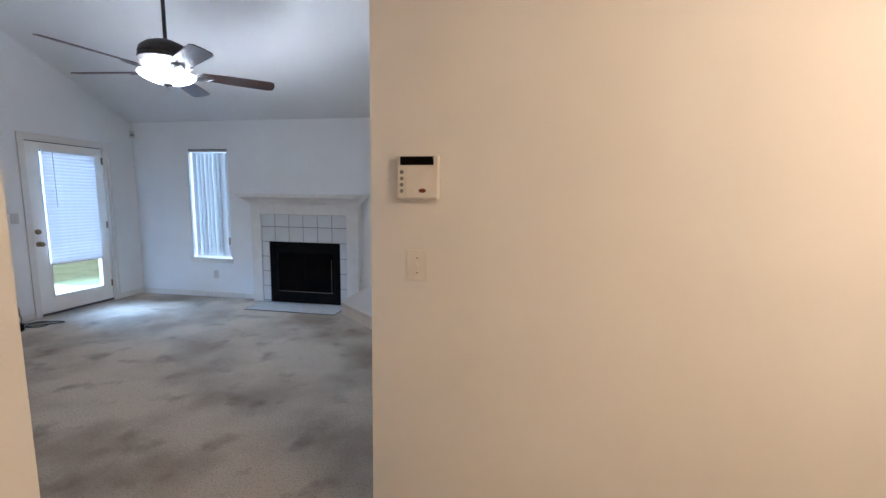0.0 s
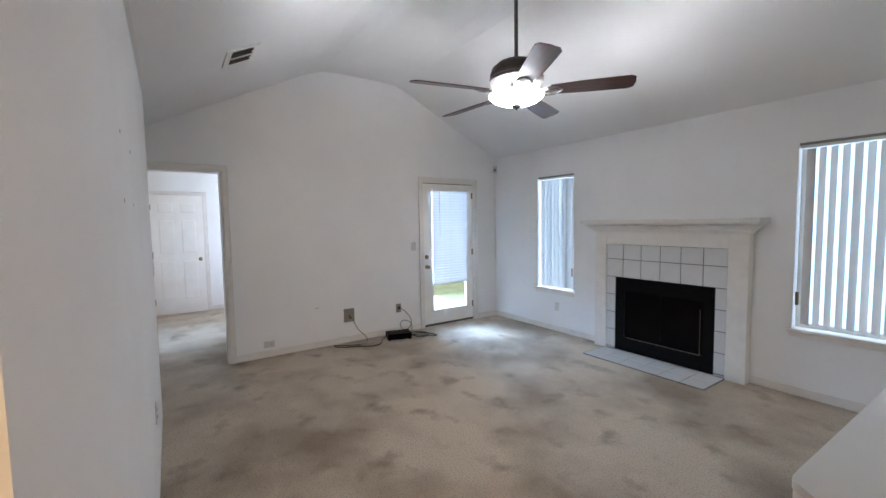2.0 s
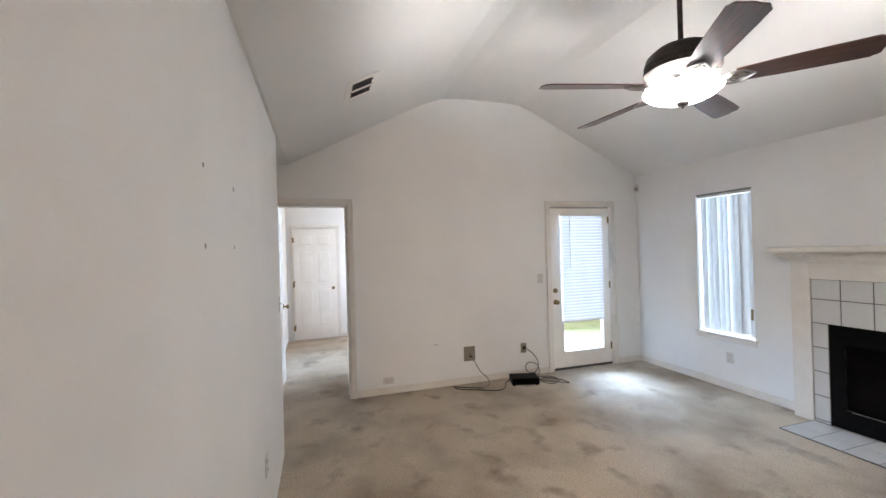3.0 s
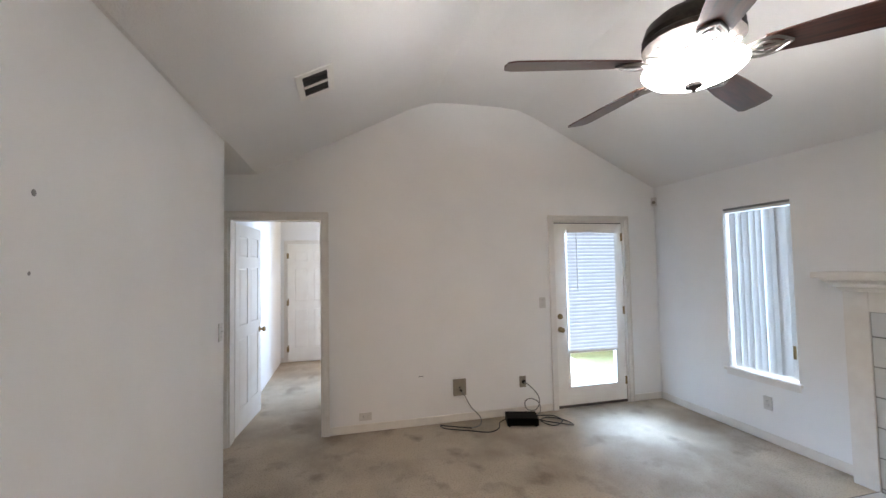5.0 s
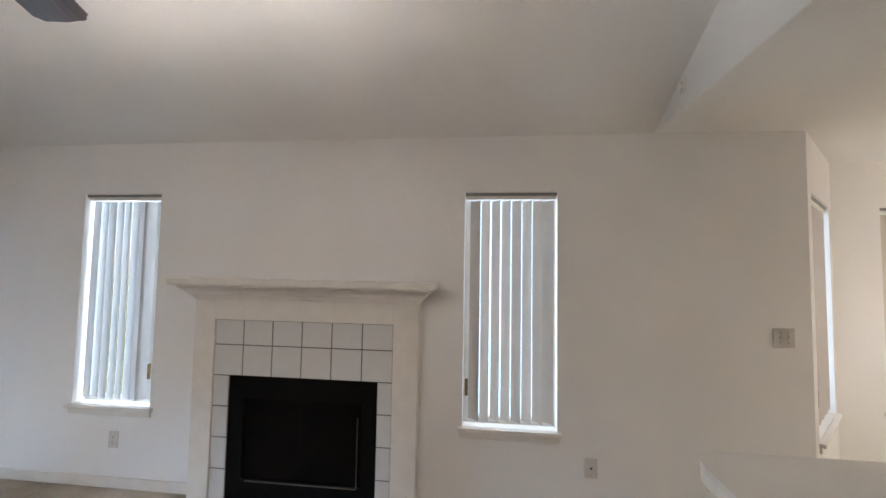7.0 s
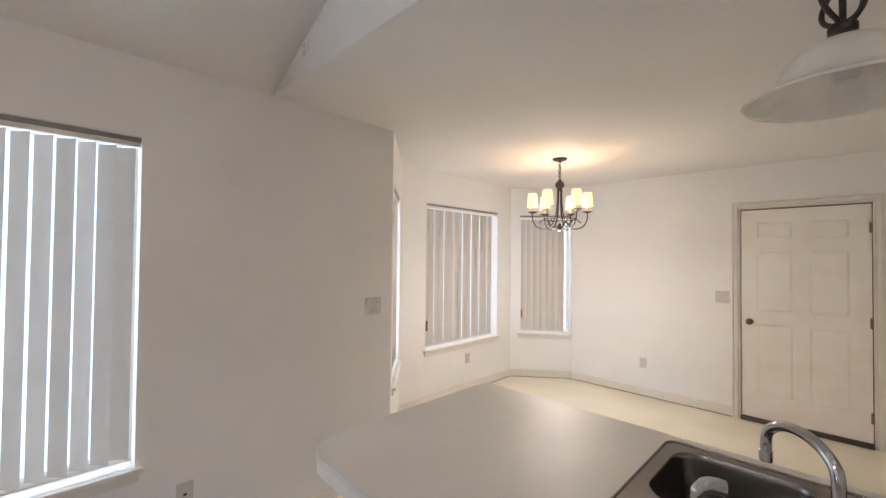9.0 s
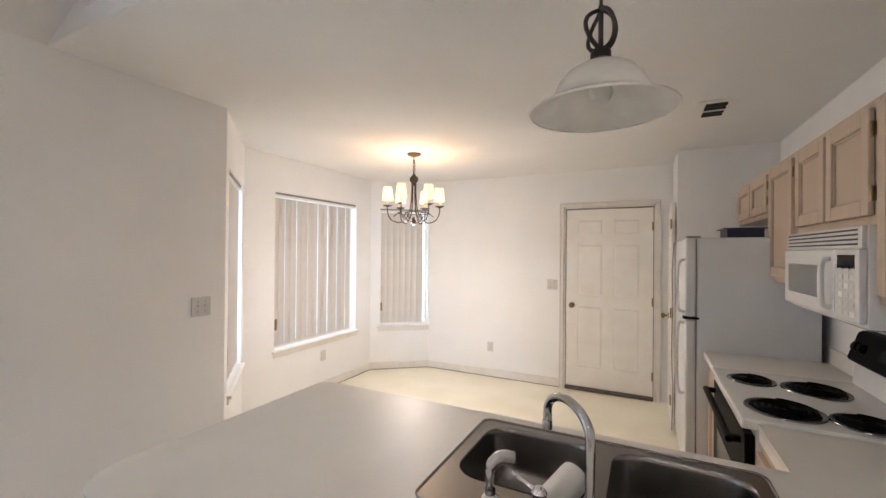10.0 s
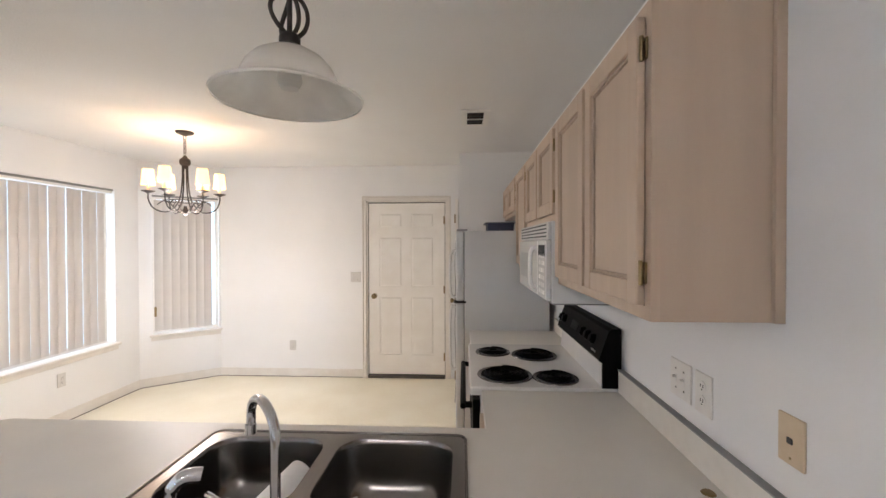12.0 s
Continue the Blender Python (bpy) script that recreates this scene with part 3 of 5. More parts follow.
# Weatherstrip at the left; the dark top strip stands for gap shadow.
part("weatherstrip", boxes(((-0.0035, 0.012, 0.035), (-0.0005, 0.03, 2.065)), ((-0.0005, 0.012, 2.0575), (0.872, 0.03, 2.065))), SLOT, door, "dark weatherstrip and painted gap shade round the door")
part("sweep", one((-0.018, -0.004, 0.006), (0.89, 0.05, 0.034), 0.003), RUBBER, door, "dark weathered threshold strip")
blind = thing("mini_blind", "white horizontal mini blind lowered over the door glass", "blind")
blind.matrix_basis = PD @ pose(0.022, 0.012, 0)
part("headrail", one((gx0 - 0.02, -0.036, gz1 - 0.005), (gx1 + 0.015, -0.009, gz1 + 0.028), 0.003), WHITE, blind)
part("bottom_rail", one((gx0 - 0.012, -0.032, 0.605), (gx1 + 0.008, -0.012, 0.63), 0.003), WHITE, blind)
slat_bm = bmesh.new()
for k in range(5):
    u = k / 4 - 0.5
    for x in (gx0 - 0.012, gx1 + 0.008):
        slat_bm.verts.new((x, u * 0.050, 0.005 * (1 - 4 * u * u)))
slat_bm.verts.ensure_lookup_table()
for k in range(4):
    slat_bm.faces.new([slat_bm.verts[2 * k + i] for i in (0, 1, 3, 2)])
slat_me = mesh_of(slat_bm, "slat", SLAT, True)
NS = 34
for k in range(NS):
    s = new("slat", slat_me)
    s.parent = blind
    s.matrix_basis = pose(0, -0.0225, 0.645 + k * (gz1 - 0.66) / (NS - 1), 80)
for x in (gx0 + 0.08, gx1 - 0.09):
    part("ladder_cord", rod([(x, -0.0225, 0.61), (x, -0.0225, gz1)], 0.0012, 5), WHITE, blind)
part("tilt_wand", rod([(gx0 + 0.10, -0.042, 1.30), (gx0 + 0.10, -0.040, gz1)], 0.004, 6), WHITE, blind, "clear plastic tilt wand")

# bedroom doorway, its open door, and the far door
BD = at_wall(XL, 2.21, 0, 90)
casing(BD, 0.83, DOOR_H, "cream painted trim of the bedroom doorway")
jamb(BD, 0.83, DOOR_H, 0.16)
panel_door("bedroom_door", BD @ pose(0.022, 0.165, 0, 0, 0, 84), 0.79, 2.055, "cream six-panel door standing open into the bedroom", "structure", 0.735, None, (-1, 1))
bd = panel_door("closet_door", at_wall(-7.0 + 0.042, 2.30, 0, 90), 0.76, 2.03, "closed cream six-panel door at the bedroom's end", "structure", 0.69, 0.0)
casing(at_wall(-7.0, 2.295, 0, 90), 0.77, 2.04, "cream painted trim of the closet door")
part("hinge_leaf", boxes(((0.0, -0.002, 0.20), (0.02, 0.0, 0.29)), ((0.0, -0.002, 1.0), (0.02, 0.0, 1.09)), ((0.0, -0.002, 1.78), (0.02, 0.0, 1.87))), BRASS, bd)

# door to the garage, and the pantry door
GD = at_wall(XG, 5.255, 0, -90)
casing(GD, 0.94, 2.08, "cream painted trim of the panel door", 0.036)
jamb(GD, 0.94, 2.08, 0.14)
panel_door("door_2", GD @ pose(0.025, 0.012, 0.032), 0.890, 2.016, "cream six-panel door, closed", "structure", 0.065, 0.894)
stop = tagged(new("trim"), "door stop of the panel door, darkened for gap shade", "door trim", kind="structure")
stop.matrix_basis = GD
for lo, hi in (((0.018, 0.050, 0), (0.045, 0.065, 2.06)), ((0.895, 0.050, 0), (0.922, 0.065, 2.06)), ((0.045, 0.050, 2.02), (0.895, 0.065, 2.06))):
    # Shade in the gap round the closed door is put into the strips' colour.
    part("stop_strip", one(lo, hi), RUBBER, stop)
structure("trim_threshold", one((0.019, -0.03, 0.005), (0.921, 0.05, 0.036), 0.003), RUBBER, "dark door threshold strip", "door trim").matrix_basis = GD
panel_door("pantry_door", at_wall(4.72, 4.167, 0, 180) @ pose(-0.54, -0.036, 0), 0.50, 2.03, "narrow cream panel door, closed", "structure", 0.06, 0.50)

# ---- fireplace ----
FX0, FX1 = -1.700, -0.150
fire = thing("fireplace", "white wooden fireplace surround with tiled face and black firebox", "fireplace", (0, YF, 0))
OX0, OX1, OZ = -1.552, -0.313, 1.226
fy = -0.10
part("leg", one((FX0, fy, 0.0), (OX0, -0.001, 1.375), 0.003), TRIM, fire)
part("leg", one((OX1, fy, 0.0), (FX1, -0.001, 1.375), 0.003), TRIM, fire)
part("frieze", one((OX0, fy, OZ), (OX1, -0.001, 1.375), 0.002), TRIM, fire)
mould = bmesh.new()
steps = [(0.100, 1.366), (0.112, 1.370), (0.112, 1.380), (0.122, 1.383), (0.122, 1.394), (0.140, 1.400), (0.152, 1.420), (0.175, 1.436), (0.185, 1.446), (0.185, 1.458)]
rows_m = []
for d, z in steps:
    e = d - 0.10
    rows_m.append([mould.verts.new(p) for p in ((FX0 - e, -0.002, z), (FX0 - e, -d, z), (FX1 + e, -d, z), (FX1 + e, -0.002, z))])
for a, b in zip(rows_m, rows_m[1:]):
    for k in range(3):
        mould.faces.new((a[k], a[k + 1], b[k + 1], b[k]))
mould.faces.new(rows_m[-1])
mould.faces.new(rows_m[0])
part("crown_molding", mould, TRIM, fire)
part("mantel_shelf", one((FX0 - 0.115, -0.235, 1.459), (FX1 + 0.115, -0.002, 1.504), 0.004), TRIM, fire, "white painted mantel shelf")
TX0, TX1 = -1.436, -0.412
FBZ = 0.852
part("tile_backing", boxes(((OX0, -0.085, 0), (TX0, -0.002, FBZ)), ((TX1, -0.085, 0), (OX1, -0.002, FBZ)), ((OX0, -0.085, FBZ), (OX1, -0.002, OZ))), GROUT, fire, "dark grey grout")
tile_cache = {}


def tile(parent, x0, z0, x1, z1, y=None, flat=False):
    g = 0.007
    w, h = round(x1 - x0 - g, 4), round(z1 - z0 - g, 4)
    if (w, h, flat) not in tile_cache:
        hi = (w, h, 0.007) if flat else (w, 0.007, h)
        tile_cache[(w, h, flat)] = mesh_of(one((0, 0, 0), hi, 0.0025, 1), "tile", TILE)
    ob = new("tile", tile_cache[(w, h, flat)])
    ob.parent = parent
    ob.matrix_basis = pose(x0 + g / 2, z0 + g / 2, y) if flat else pose(x0 + g / 2, y, z0 + g / 2)


nt_ = 6
tw = (OX1 - OX0) / nt_
for r in range(2):
    for c in range(nt_):
        tile(fire, OX0 + c * tw, (FBZ, FBZ + 0.205)[r], OX0 + (c + 1) * tw, (FBZ + 0.205, OZ)[r], -0.092)
zs = [0.032, 0.237, 0.442, 0.647, FBZ]
for a, b in ((OX0, TX0), (TX1, OX1)):
    tile(fire, a, 0.008, b, zs[0], -0.092)
    for z0, z1 in zip(zs, zs[1:]):
        tile(fire, a, z0, b, z1, -0.092)
firebox = part("firebox", boxes(((TX0, -0.07, 0.012), (TX0 + 0.02, 0.40, FBZ)), ((TX1 - 0.02, -0.07, 0.012), (TX1, 0.40, FBZ)), ((TX0 + 0.02, -0.07, FBZ - 0.02), (TX1 - 0.02, 0.40, FBZ)), ((TX0 + 0.02, -0.07, 0.012), (TX1 - 0.02, 0.40, 0.03)), ((TX0 + 0.02, 0.38, 0.03), (TX1 - 0.02, 0.40, FBZ - 0.02))), SOOT, fire, "sooty black firebox lining")
for lo, hi in (((TX0, -0.082, 0.012), (TX0 + 0.10, -0.071, FBZ)), ((TX1 - 0.10, -0.082, 0.012), (TX1, -0.071, FBZ)), ((TX0 + 0.10, -0.082, FBZ - 0.15), (TX1 - 0.10, -0.071, FBZ)), ((TX0 + 0.10, -0.082, 0.012), (TX1 - 0.10, -0.071, 0.17))):
    part("face_plate", one(lo, hi), BLACK, fire, "matt black metal face plate")
part("lower_trim", one((TX0 + 0.14, -0.090, 0.165), (TX1 - 0.12, -0.082, 0.176)), STEEL, fire, "thin steel trim strip")
part("side_trim", one((TX1 - 0.128, -0.088, 0.176), (TX1 - 0.120, -0.082, 0.62)), STEEL, fire)
part("glass_door", one((TX0 + 0.10, -0.066, 0.17), (-0.938, -0.060, FBZ - 0.15)), GLOSS_BLACK, fire, "dark smoked glass door")
part("glass_door", one((-0.934, -0.066, 0.17), (TX1 - 0.10, -0.060, FBZ - 0.15)), GLOSS_BLACK, fire, "dark smoked glass door")
part("handle", one((TX0 + 0.105, -0.096, 0.52), (TX0 + 0.118, -0.082, 0.60), 0.003), BLACK, fire)
hearth = tagged(new("hearth"), "white glazed tile hearth set in the carpet", "hearth", kind="structure")
hearth.matrix_basis = pose(0, YF, 0)
part("grout_bed", one((OX0 - 0.006, -0.512, 0.001), (OX1 + 0.006, -0.101, 0.010)), GROUT, hearth)
for c in range(6):
    for r in range(2):
        tile(hearth, OX0 + c * tw, -0.51 + r * 0.2045, OX0 + (c + 1) * tw, -0.51 + (r + 1) * 0.2045, 0.006, True)

# ---- plates, sensors, vents ----


def plate(m, label, w=0.075, h=0.118, kind_="outlet", mat=None, group=""):
    cat = {"outlet": "outlet", "toggle": "light switch", "double": "light switch", "jack": "wall jack", "triple": "light switch"}[kind_]
    p = thing({"outlet": "wall_outlet", "jack": "wall_jack"}.get(kind_, "light_switch"), label, cat, group=group)
    p.matrix_basis = m
    mat = mat or PLATE
    part("cover_plate", one((-w / 2, -0.007, -h / 2), (w / 2, -0.0005, h / 2), 0.0025), mat, p)
    if kind_ == "outlet":
        for z in (-0.021, 0.021):
            part("socket", lathe([(0, 0), (0.0165, 0), (0.0165, 0.0025), (0, 0.0025)], 16, pose(0, -0.007, z, 90)), mat, p)
            part("slot", boxes(((-0.007, -0.0105, z - 0.002), (-0.005, -0.0094, z + 0.007)), ((0.005, -0.0105, z - 0.002), (0.007, -0.0094, z + 0.007)), ((-0.002, -0.0105, z - 0.010), (0.002, -0.0094, z - 0.006))), SLOT, p)
    elif kind_ == "jack":
        part("port", one((-0.007, -0.010, -0.007), (0.007, -0.0072, 0.006), 0.001), SLOT, p)
        part("screw", lathe([(0, 0), (0.003, 0), (0.003, 0.001), (0, 0.0015)], 8, pose(0, -0.007, -h * 0.36, 90)), BRASS, p)
    else:
        n = {"toggle": 1, "double": 2, "triple": 3}[kind_]
        for k in range(n):
            x = (k - (n - 1) / 2) * 0.046
            tg = bmesh.new()
            box(tg, (x - 0.005, -0.009, -0.013), (x + 0.005, -0.0072, 0.013))
            box(tg, (x - 0.004, -0.020, 0.001), (x + 0.004, -0.009, 0.009), 0.001)
            part("toggle", tg, mat, p)
            for z in (-0.03, 0.03):
                part("screw", lathe([(0, 0), (0.003, 0), (0.003, 0.001), (0, 0.0015)], 8, pose(x, -0.007, z, 90)), STEEL, p)
    return p


plate(at_wall(XL, 5.36, 1.178, 90), "white light switch beside the patio door", kind_="toggle")
plate(at_wall(XL, 5.10, 0.345, 90), "beige wall outlet with plugged-in cord", kind_="outlet", mat=BEIGE)
plate(at_wall(XL, 4.395, 0.347, 90), "square beige cable jack plate", 0.14, 0.17, "jack", BEIGE)
plate(at_wall(XL, 3.437, 0.149, 90) @ pose(0, 0, 0, 0, 90), "white outlet mounted sideways above the baseboard", kind_="outlet")
plate(at_wall(-2.358, YF, 0.338, 0), "white wall outlet under the window", group="white wall outlets")
plate(at_wall(0.945, YF, 0.367, 0), "white cable jack plate under the window", kind_="jack")
plate(at_wall(2.075, YF, 1.212, 0), "white double light switch near the bay", 0.12, 0.118, "double")
plate(at_wall(-2.50, YN, 1.19, 180), "white light switch near the wall's end", kind_="toggle")
plate(at_wall(-1.50, YN, 0.45, 180), "small white wall outlet", 0.07, 0.11)
plate(at_wall(1.483, 3.31, 1.20, 0), "cream light switch on the entry wall", 0.085, 0.124, "toggle", WHITE)
plate(at_wall(XG, 5.386, 1.184, -90), "white double light switch beside the panel door", 0.118, 0.118, "double")
plate(at_wall(XG, 6.144, 0.375, -90), "white wall outlet in the dining bay", group="white wall outlets")
plate(at_wall(3.97, 7.64, 0.385, 0), "white wall outlet in the dining bay", group="white wall outlets")
plate(at_wall(1.932, 3.43, 1.138, 180), "white double light switch over the counter", 0.118, 0.118, "double", WHITE)
plate(at_wall(1.81, 3.43, 1.138, 180), "white wall outlet over the counter", 0.078, 0.118, mat=WHITE, group="white wall outlets")
plate(at_wall(1.50, 3.43, 1.155, 180), "yellowed ivory telephone jack plate", 0.068, 0.105, "jack", IVORY)
# A junction plate, built with the outlet's shape.
plate(at_wall(XB, 6.48, 2.616, -90), "small white junction plate on the gable face", 0.075, 0.085, "outlet", WHITE)

sensor = thing("corner_sensor", "small beige alarm sensor in the room's corner", "sensor", (XL + 0.035, YF - 0.035, 2.318), 45)
part("housing", one((-0.03, -0.02, -0.05), (0.03, 0.025, 0.05), 0.008), PLATE, sensor)
part("lens", lathe([(0, 0.012), (0.012, 0.010), (0.018, 0.004), (0.02, 0)], 16, pose(0, -0.02, -0.012, 90)), BEIGE, sensor)

alarm = thing("alarm_panel", "beige alarm keypad with dark display on the entry wall", "alarm panel")
alarm.matrix_basis = at_wall(1.488, 3.31, 1.543, 0)
part("body", one((-0.081, -0.030, -0.083), (0.081, -0.0005, 0.083), 0.006), WHITE, alarm)
part("flap", one((-0.045, -0.034, -0.078), (0.077, -0.0302, 0.036), 0.003), WHITE, alarm)
part("display", one((-0.068, -0.033, 0.046), (0.062, -0.0302, 0.078), 0.001), GLOSS_BLACK, alarm, "dark display window")
for k in range(4):
    part("button", lathe([(0, 0.004), (0.006, 0.004), (0.008, 0)], 14, pose(-0.062, -0.0302, 0.020 - k * 0.024, 90)), GREY, alarm)
lg = lathe([(0, 0.0015), (0.010, 0.0015), (0.011, 0)], 20, pose(0, 0, 0, 90))
bmesh.ops.scale(lg, vec=(1.3, 1, 0.75), verts=lg.verts)
bmesh.ops.translate(lg, vec=(0.020, -0.034, -0.050), verts=lg.verts)
part("emblem", lg, RED, alarm)


def vent(name, m, w, d, label, n=7, slat_mat=None, lengthwise=False):
    v = thing(name, label, "vent")
    v.matrix_basis = m
    part("frame", boxes(((-w / 2, -d / 2, -0.008), (-w / 2 + 0.042, d / 2, 0)), ((w / 2 - 0.042, -d / 2, -0.008), (w / 2, d / 2, 0)), ((-w / 2 + 0.042, -d / 2, -0.008), (w / 2 - 0.042, -d / 2 + 0.042, 0)), ((-w / 2 + 0.042, d / 2 - 0.042, -0.008), (w / 2 - 0.042, d / 2, 0))), WHITE, v)
    part("backing", one((-w / 2 + 0.042, -d / 2 + 0.042, -0.002), (w / 2 - 0.042, d / 2 - 0.042, -0.001)), SLOT, v)
    for k in range(n):
        y = -d / 2 + 0.042 + (d - 0.084) * (k + 0.5) / n
        s = part("slat", one((-w / 2 + 0.042, -0.008, -0.001), (w / 2 - 0.042, 0.008, 0.0)), slat_mat or PLATE, v)
        s.matrix_basis = pose(0, y, -0.010, 35)
    if lengthwise:
        part("divider", one((-w / 2 + 0.042, -0.004, -0.016), (w / 2 - 0.042, 0.004, -0.003)), WHITE, v)
    else:
        part("divider", one((-0.004, -d / 2 + 0.042, -0.012), (0.004, d / 2 - 0.042, -0.003)), WHITE, v)
    return v


slope_rise = (RIDGE - 0.10 - EAVE - 0.01) / (YR1 - 0.22 - YN - 0.02)
tilt = math.degrees(math.atan(slope_rise))
vent("ceiling_vent", pose(-2.21, 3.075, EAVE + 0.01 + slope_rise * (3.075 - YN - 0.02) - 0.002, tilt) @ pose(0, 0, 0, 0, 0, 90), 0.25, 0.36, "white metal air vent with dark louvres on the sloping ceiling", 4, IRON, True)
vent("ceiling_vent", pose(3.57, 4.035, FLAT - 0.001, 0, 0, 90), 0.20, 0.36, "white metal air vent with dark louvres in the kitchen ceiling", 4, IRON, True)

# marks on the near wall
for x, z, r in ((-0.82, 1.815, 0.010), (-0.81, 1.60, 0.006), (-0.41, 1.82, 0.008), (-0.41, 1.597, 0.009)):
    nail = thing("wall_plug", "small dark screw plug in the painted wall", "wall plug", (x, YN + 0.001, z), group="screw holes in the wall")
    part("plug", lathe([(0, 0.002), (r * 0.6, 0.0015), (r, 0)], 10, pose(0, 0, 0, -90)), GREY, nail)
scuff = thing("wall_plug", "small dark screw plug in the painted wall", "wall plug", (XL + 0.001, 3.99, 0.49), group="screw holes in the wall")
part("plug", one((0, -0.025, -0.003), (0.002, 0.025, 0.003)), GREY, scuff)

# ---- ceiling fan ----
FANX, FANY, DROP = -0.875, 4.665, 0.090
fan = thing("ceiling_fan", "dark bronze ceiling fan with five mahogany blades and lit bowl", "ceiling fan", (FANX, FANY, RIDGE))
part("canopy", lathe([(0, 0), (0.065, 0), (0.07, -0.02), (0.05, -0.06), (0.02, -0.075), (0, -0.075)]), IRON, fan, smooth=True)
part("downrod", rod([(0, 0, -0.07), (0, 0, -0.66 - DROP)], 0.0135, 12), IRON, fan, smooth=True)
part("motor_housing", lathe([(0, -0.60), (0.03, -0.605), (0.07, -0.615), (0.13, -0.64), (0.172, -0.675), (0.188, -0.72), (0.178, -0.735), (0.19, -0.745), (0.19, -0.765), (0.176, -0.775), (0.13, -0.80), (0.0, -0.80)], 40, pose(0, 0, -0.062)), IRON, fan, "dark bronze motor housing", True)
filigree = bmesh.new()
for k in range(12):
    a = 2 * math.pi * k / 12
    loop = []
    for e in range(13):
        q = 2 * math.pi * e / 12
        r, u = 0.125 + 0.045 * math.cos(q), a + 0.21 * math.sin(q)
        loop.append((r * math.cos(u), r * math.sin(u), -0.905 + 0.5 * (r - 0.08)))
    tube(filigree, loop, 0.0055, 6)
part("filigree_ring", filigree, PEWTER, fan, "pale pewter openwork ring under the motor", True)
part("light_collar", lathe([(0, -0.80), (0.075, -0.80), (0.08, -0.82), (0.05, -0.845), (0.03, -0.86), (0, -0.86)], 36, pose(0, 0, -DROP)), IRON, fan, smooth=True)
part("bowl", lathe([(0.186, -0.920), (0.195, -0.926), (0.190, -0.936), (0.162, -0.960), (0.115, -0.980), (0.055, -0.991), (0.0, -0.994)], 48), FAN_LIGHT, fan, "frosted white glass bowl, lit", True)
part("finial", lathe([(0, -0.989), (0.028, -0.991), (0.034, -0.998), (0.031, -1.007), (0.017, -1.014), (0.007, -1.019), (0.009, -1.024), (0, -1.030)], 20), IRON, fan, smooth=True)
BLADE0 = 40.5
blade_out = [(0.24, -0.056), (0.42, -0.070), (0.64, -0.076), (0.750, -0.077), (0.757, -0.070), (0.772, -0.063), (0.780, -0.056), (0.782, -0.028), (0.788, 0.0), (0.782, 0.028), (0.780, 0.056), (0.772, 0.063), (0.757, 0.070), (0.750, 0.077), (0.64, 0.076), (0.42, 0.070), (0.24, 0.056), (0.23, 0.0)]
blade_me = mesh_of(prism(blade_out, -0.003, 0.003), "blade", DARK_WOOD)
for k in range(3):
    a = radians(4 + 120 * k)
    lamp("fan_bulb", "POINT", (FANX + 0.075 * math.cos(a), FANY + 0.075 * math.sin(a), RIDGE - 0.958), 25.0, (1.0, 0.97, 0.94), 0.03)
bracket = bmesh.new()
for s in (-1, 1):
    tube(bracket, [(0.12, s * 0.012, 0.006), (0.17, s * 0.02, -0.010), (0.21, s * 0.045, -0.012), (0.265, s * 0.046, -0.010), (0.30, s * 0.02, -0.009), (0.32, 0, -0.009)], 0.006, 6, 4)
    tube(bracket, [(0.205, s * 0.010, -0.011), (0.235, s * 0.028, -0.012), (0.27, s * 0.018, -0.011), (0.285, 0, -0.010)], 0.005, 6, 4)
tube(bracket, [(0.10, 0, 0.008), (0.17, 0, -0.012), (0.24, 0, -0.012), (0.31, 0, -0.009)], 0.006, 6, 4)
bracket_me = mesh_of(bracket, "blade_iron", PEWTER, True)
for k in range(5):
    bl = new("blade", blade_me)
    bl.parent = fan
    bl.matrix_basis = pose(0, 0, -0.815 - DROP, 0, 0, BLADE0 + 72 * k) @ pose(0, 0, 0, -13)
    br = new("blade_iron", bracket_me)
    br.parent = bl
    br.matrix_basis = pose(0, 0, 0.0)

# ---- cable box and cords by the patio wall ----
cb = thing("cable_box", "black cable box lying on the carpet", "cable box", (-3.36, 4.97, 0.0), 74)
part("body", one((-0.155, -0.10, 0.014), (0.155, 0.10, 0.088), 0.004), BLACK, cb)
part("front_panel", one((-0.15, -0.106, 0.018), (0.15, -0.1005, 0.083), 0.002), GLOSS_BLACK, cb)
for x in (-0.13, 0.13):
    for y in (-0.08, 0.08):
        part("foot", lathe([(0, 0.002), (0.012, 0.002), (0.010, 0.015), (0, 0.015)], 10, pose(x, y, 0)), BLACK, cb)
cord = thing("power_cord", "black power cord tangled on the carpet", "cable")
part("wire", rod([(-3.44, 5.08, 0.03), (-3.34, 5.22, 0.008), (-3.22, 5.36, 0.008), (-3.17, 5.44, 0.008), (-3.30, 5.42, 0.008), (-3.42, 5.30, 0.010), (-3.36, 5.18, 0.008), (-3.20, 5.24, 0.012), (-3.28, 5.38, 0.016), (-3.44, 5.36, 0.012), (-3.50, 5.20, 0.008), (-3.46, 5.10, 0.03)], 0.0055, 6, 7), CABLE, cord)
cord2 = thing("plug_cord", "grey cord hanging in a loop from the outlet", "cable")
part("plug", one((XL + 0.012, 5.085, 0.335), (XL + 0.04, 5.12, 0.365), 0.004), BLACK, cord2)
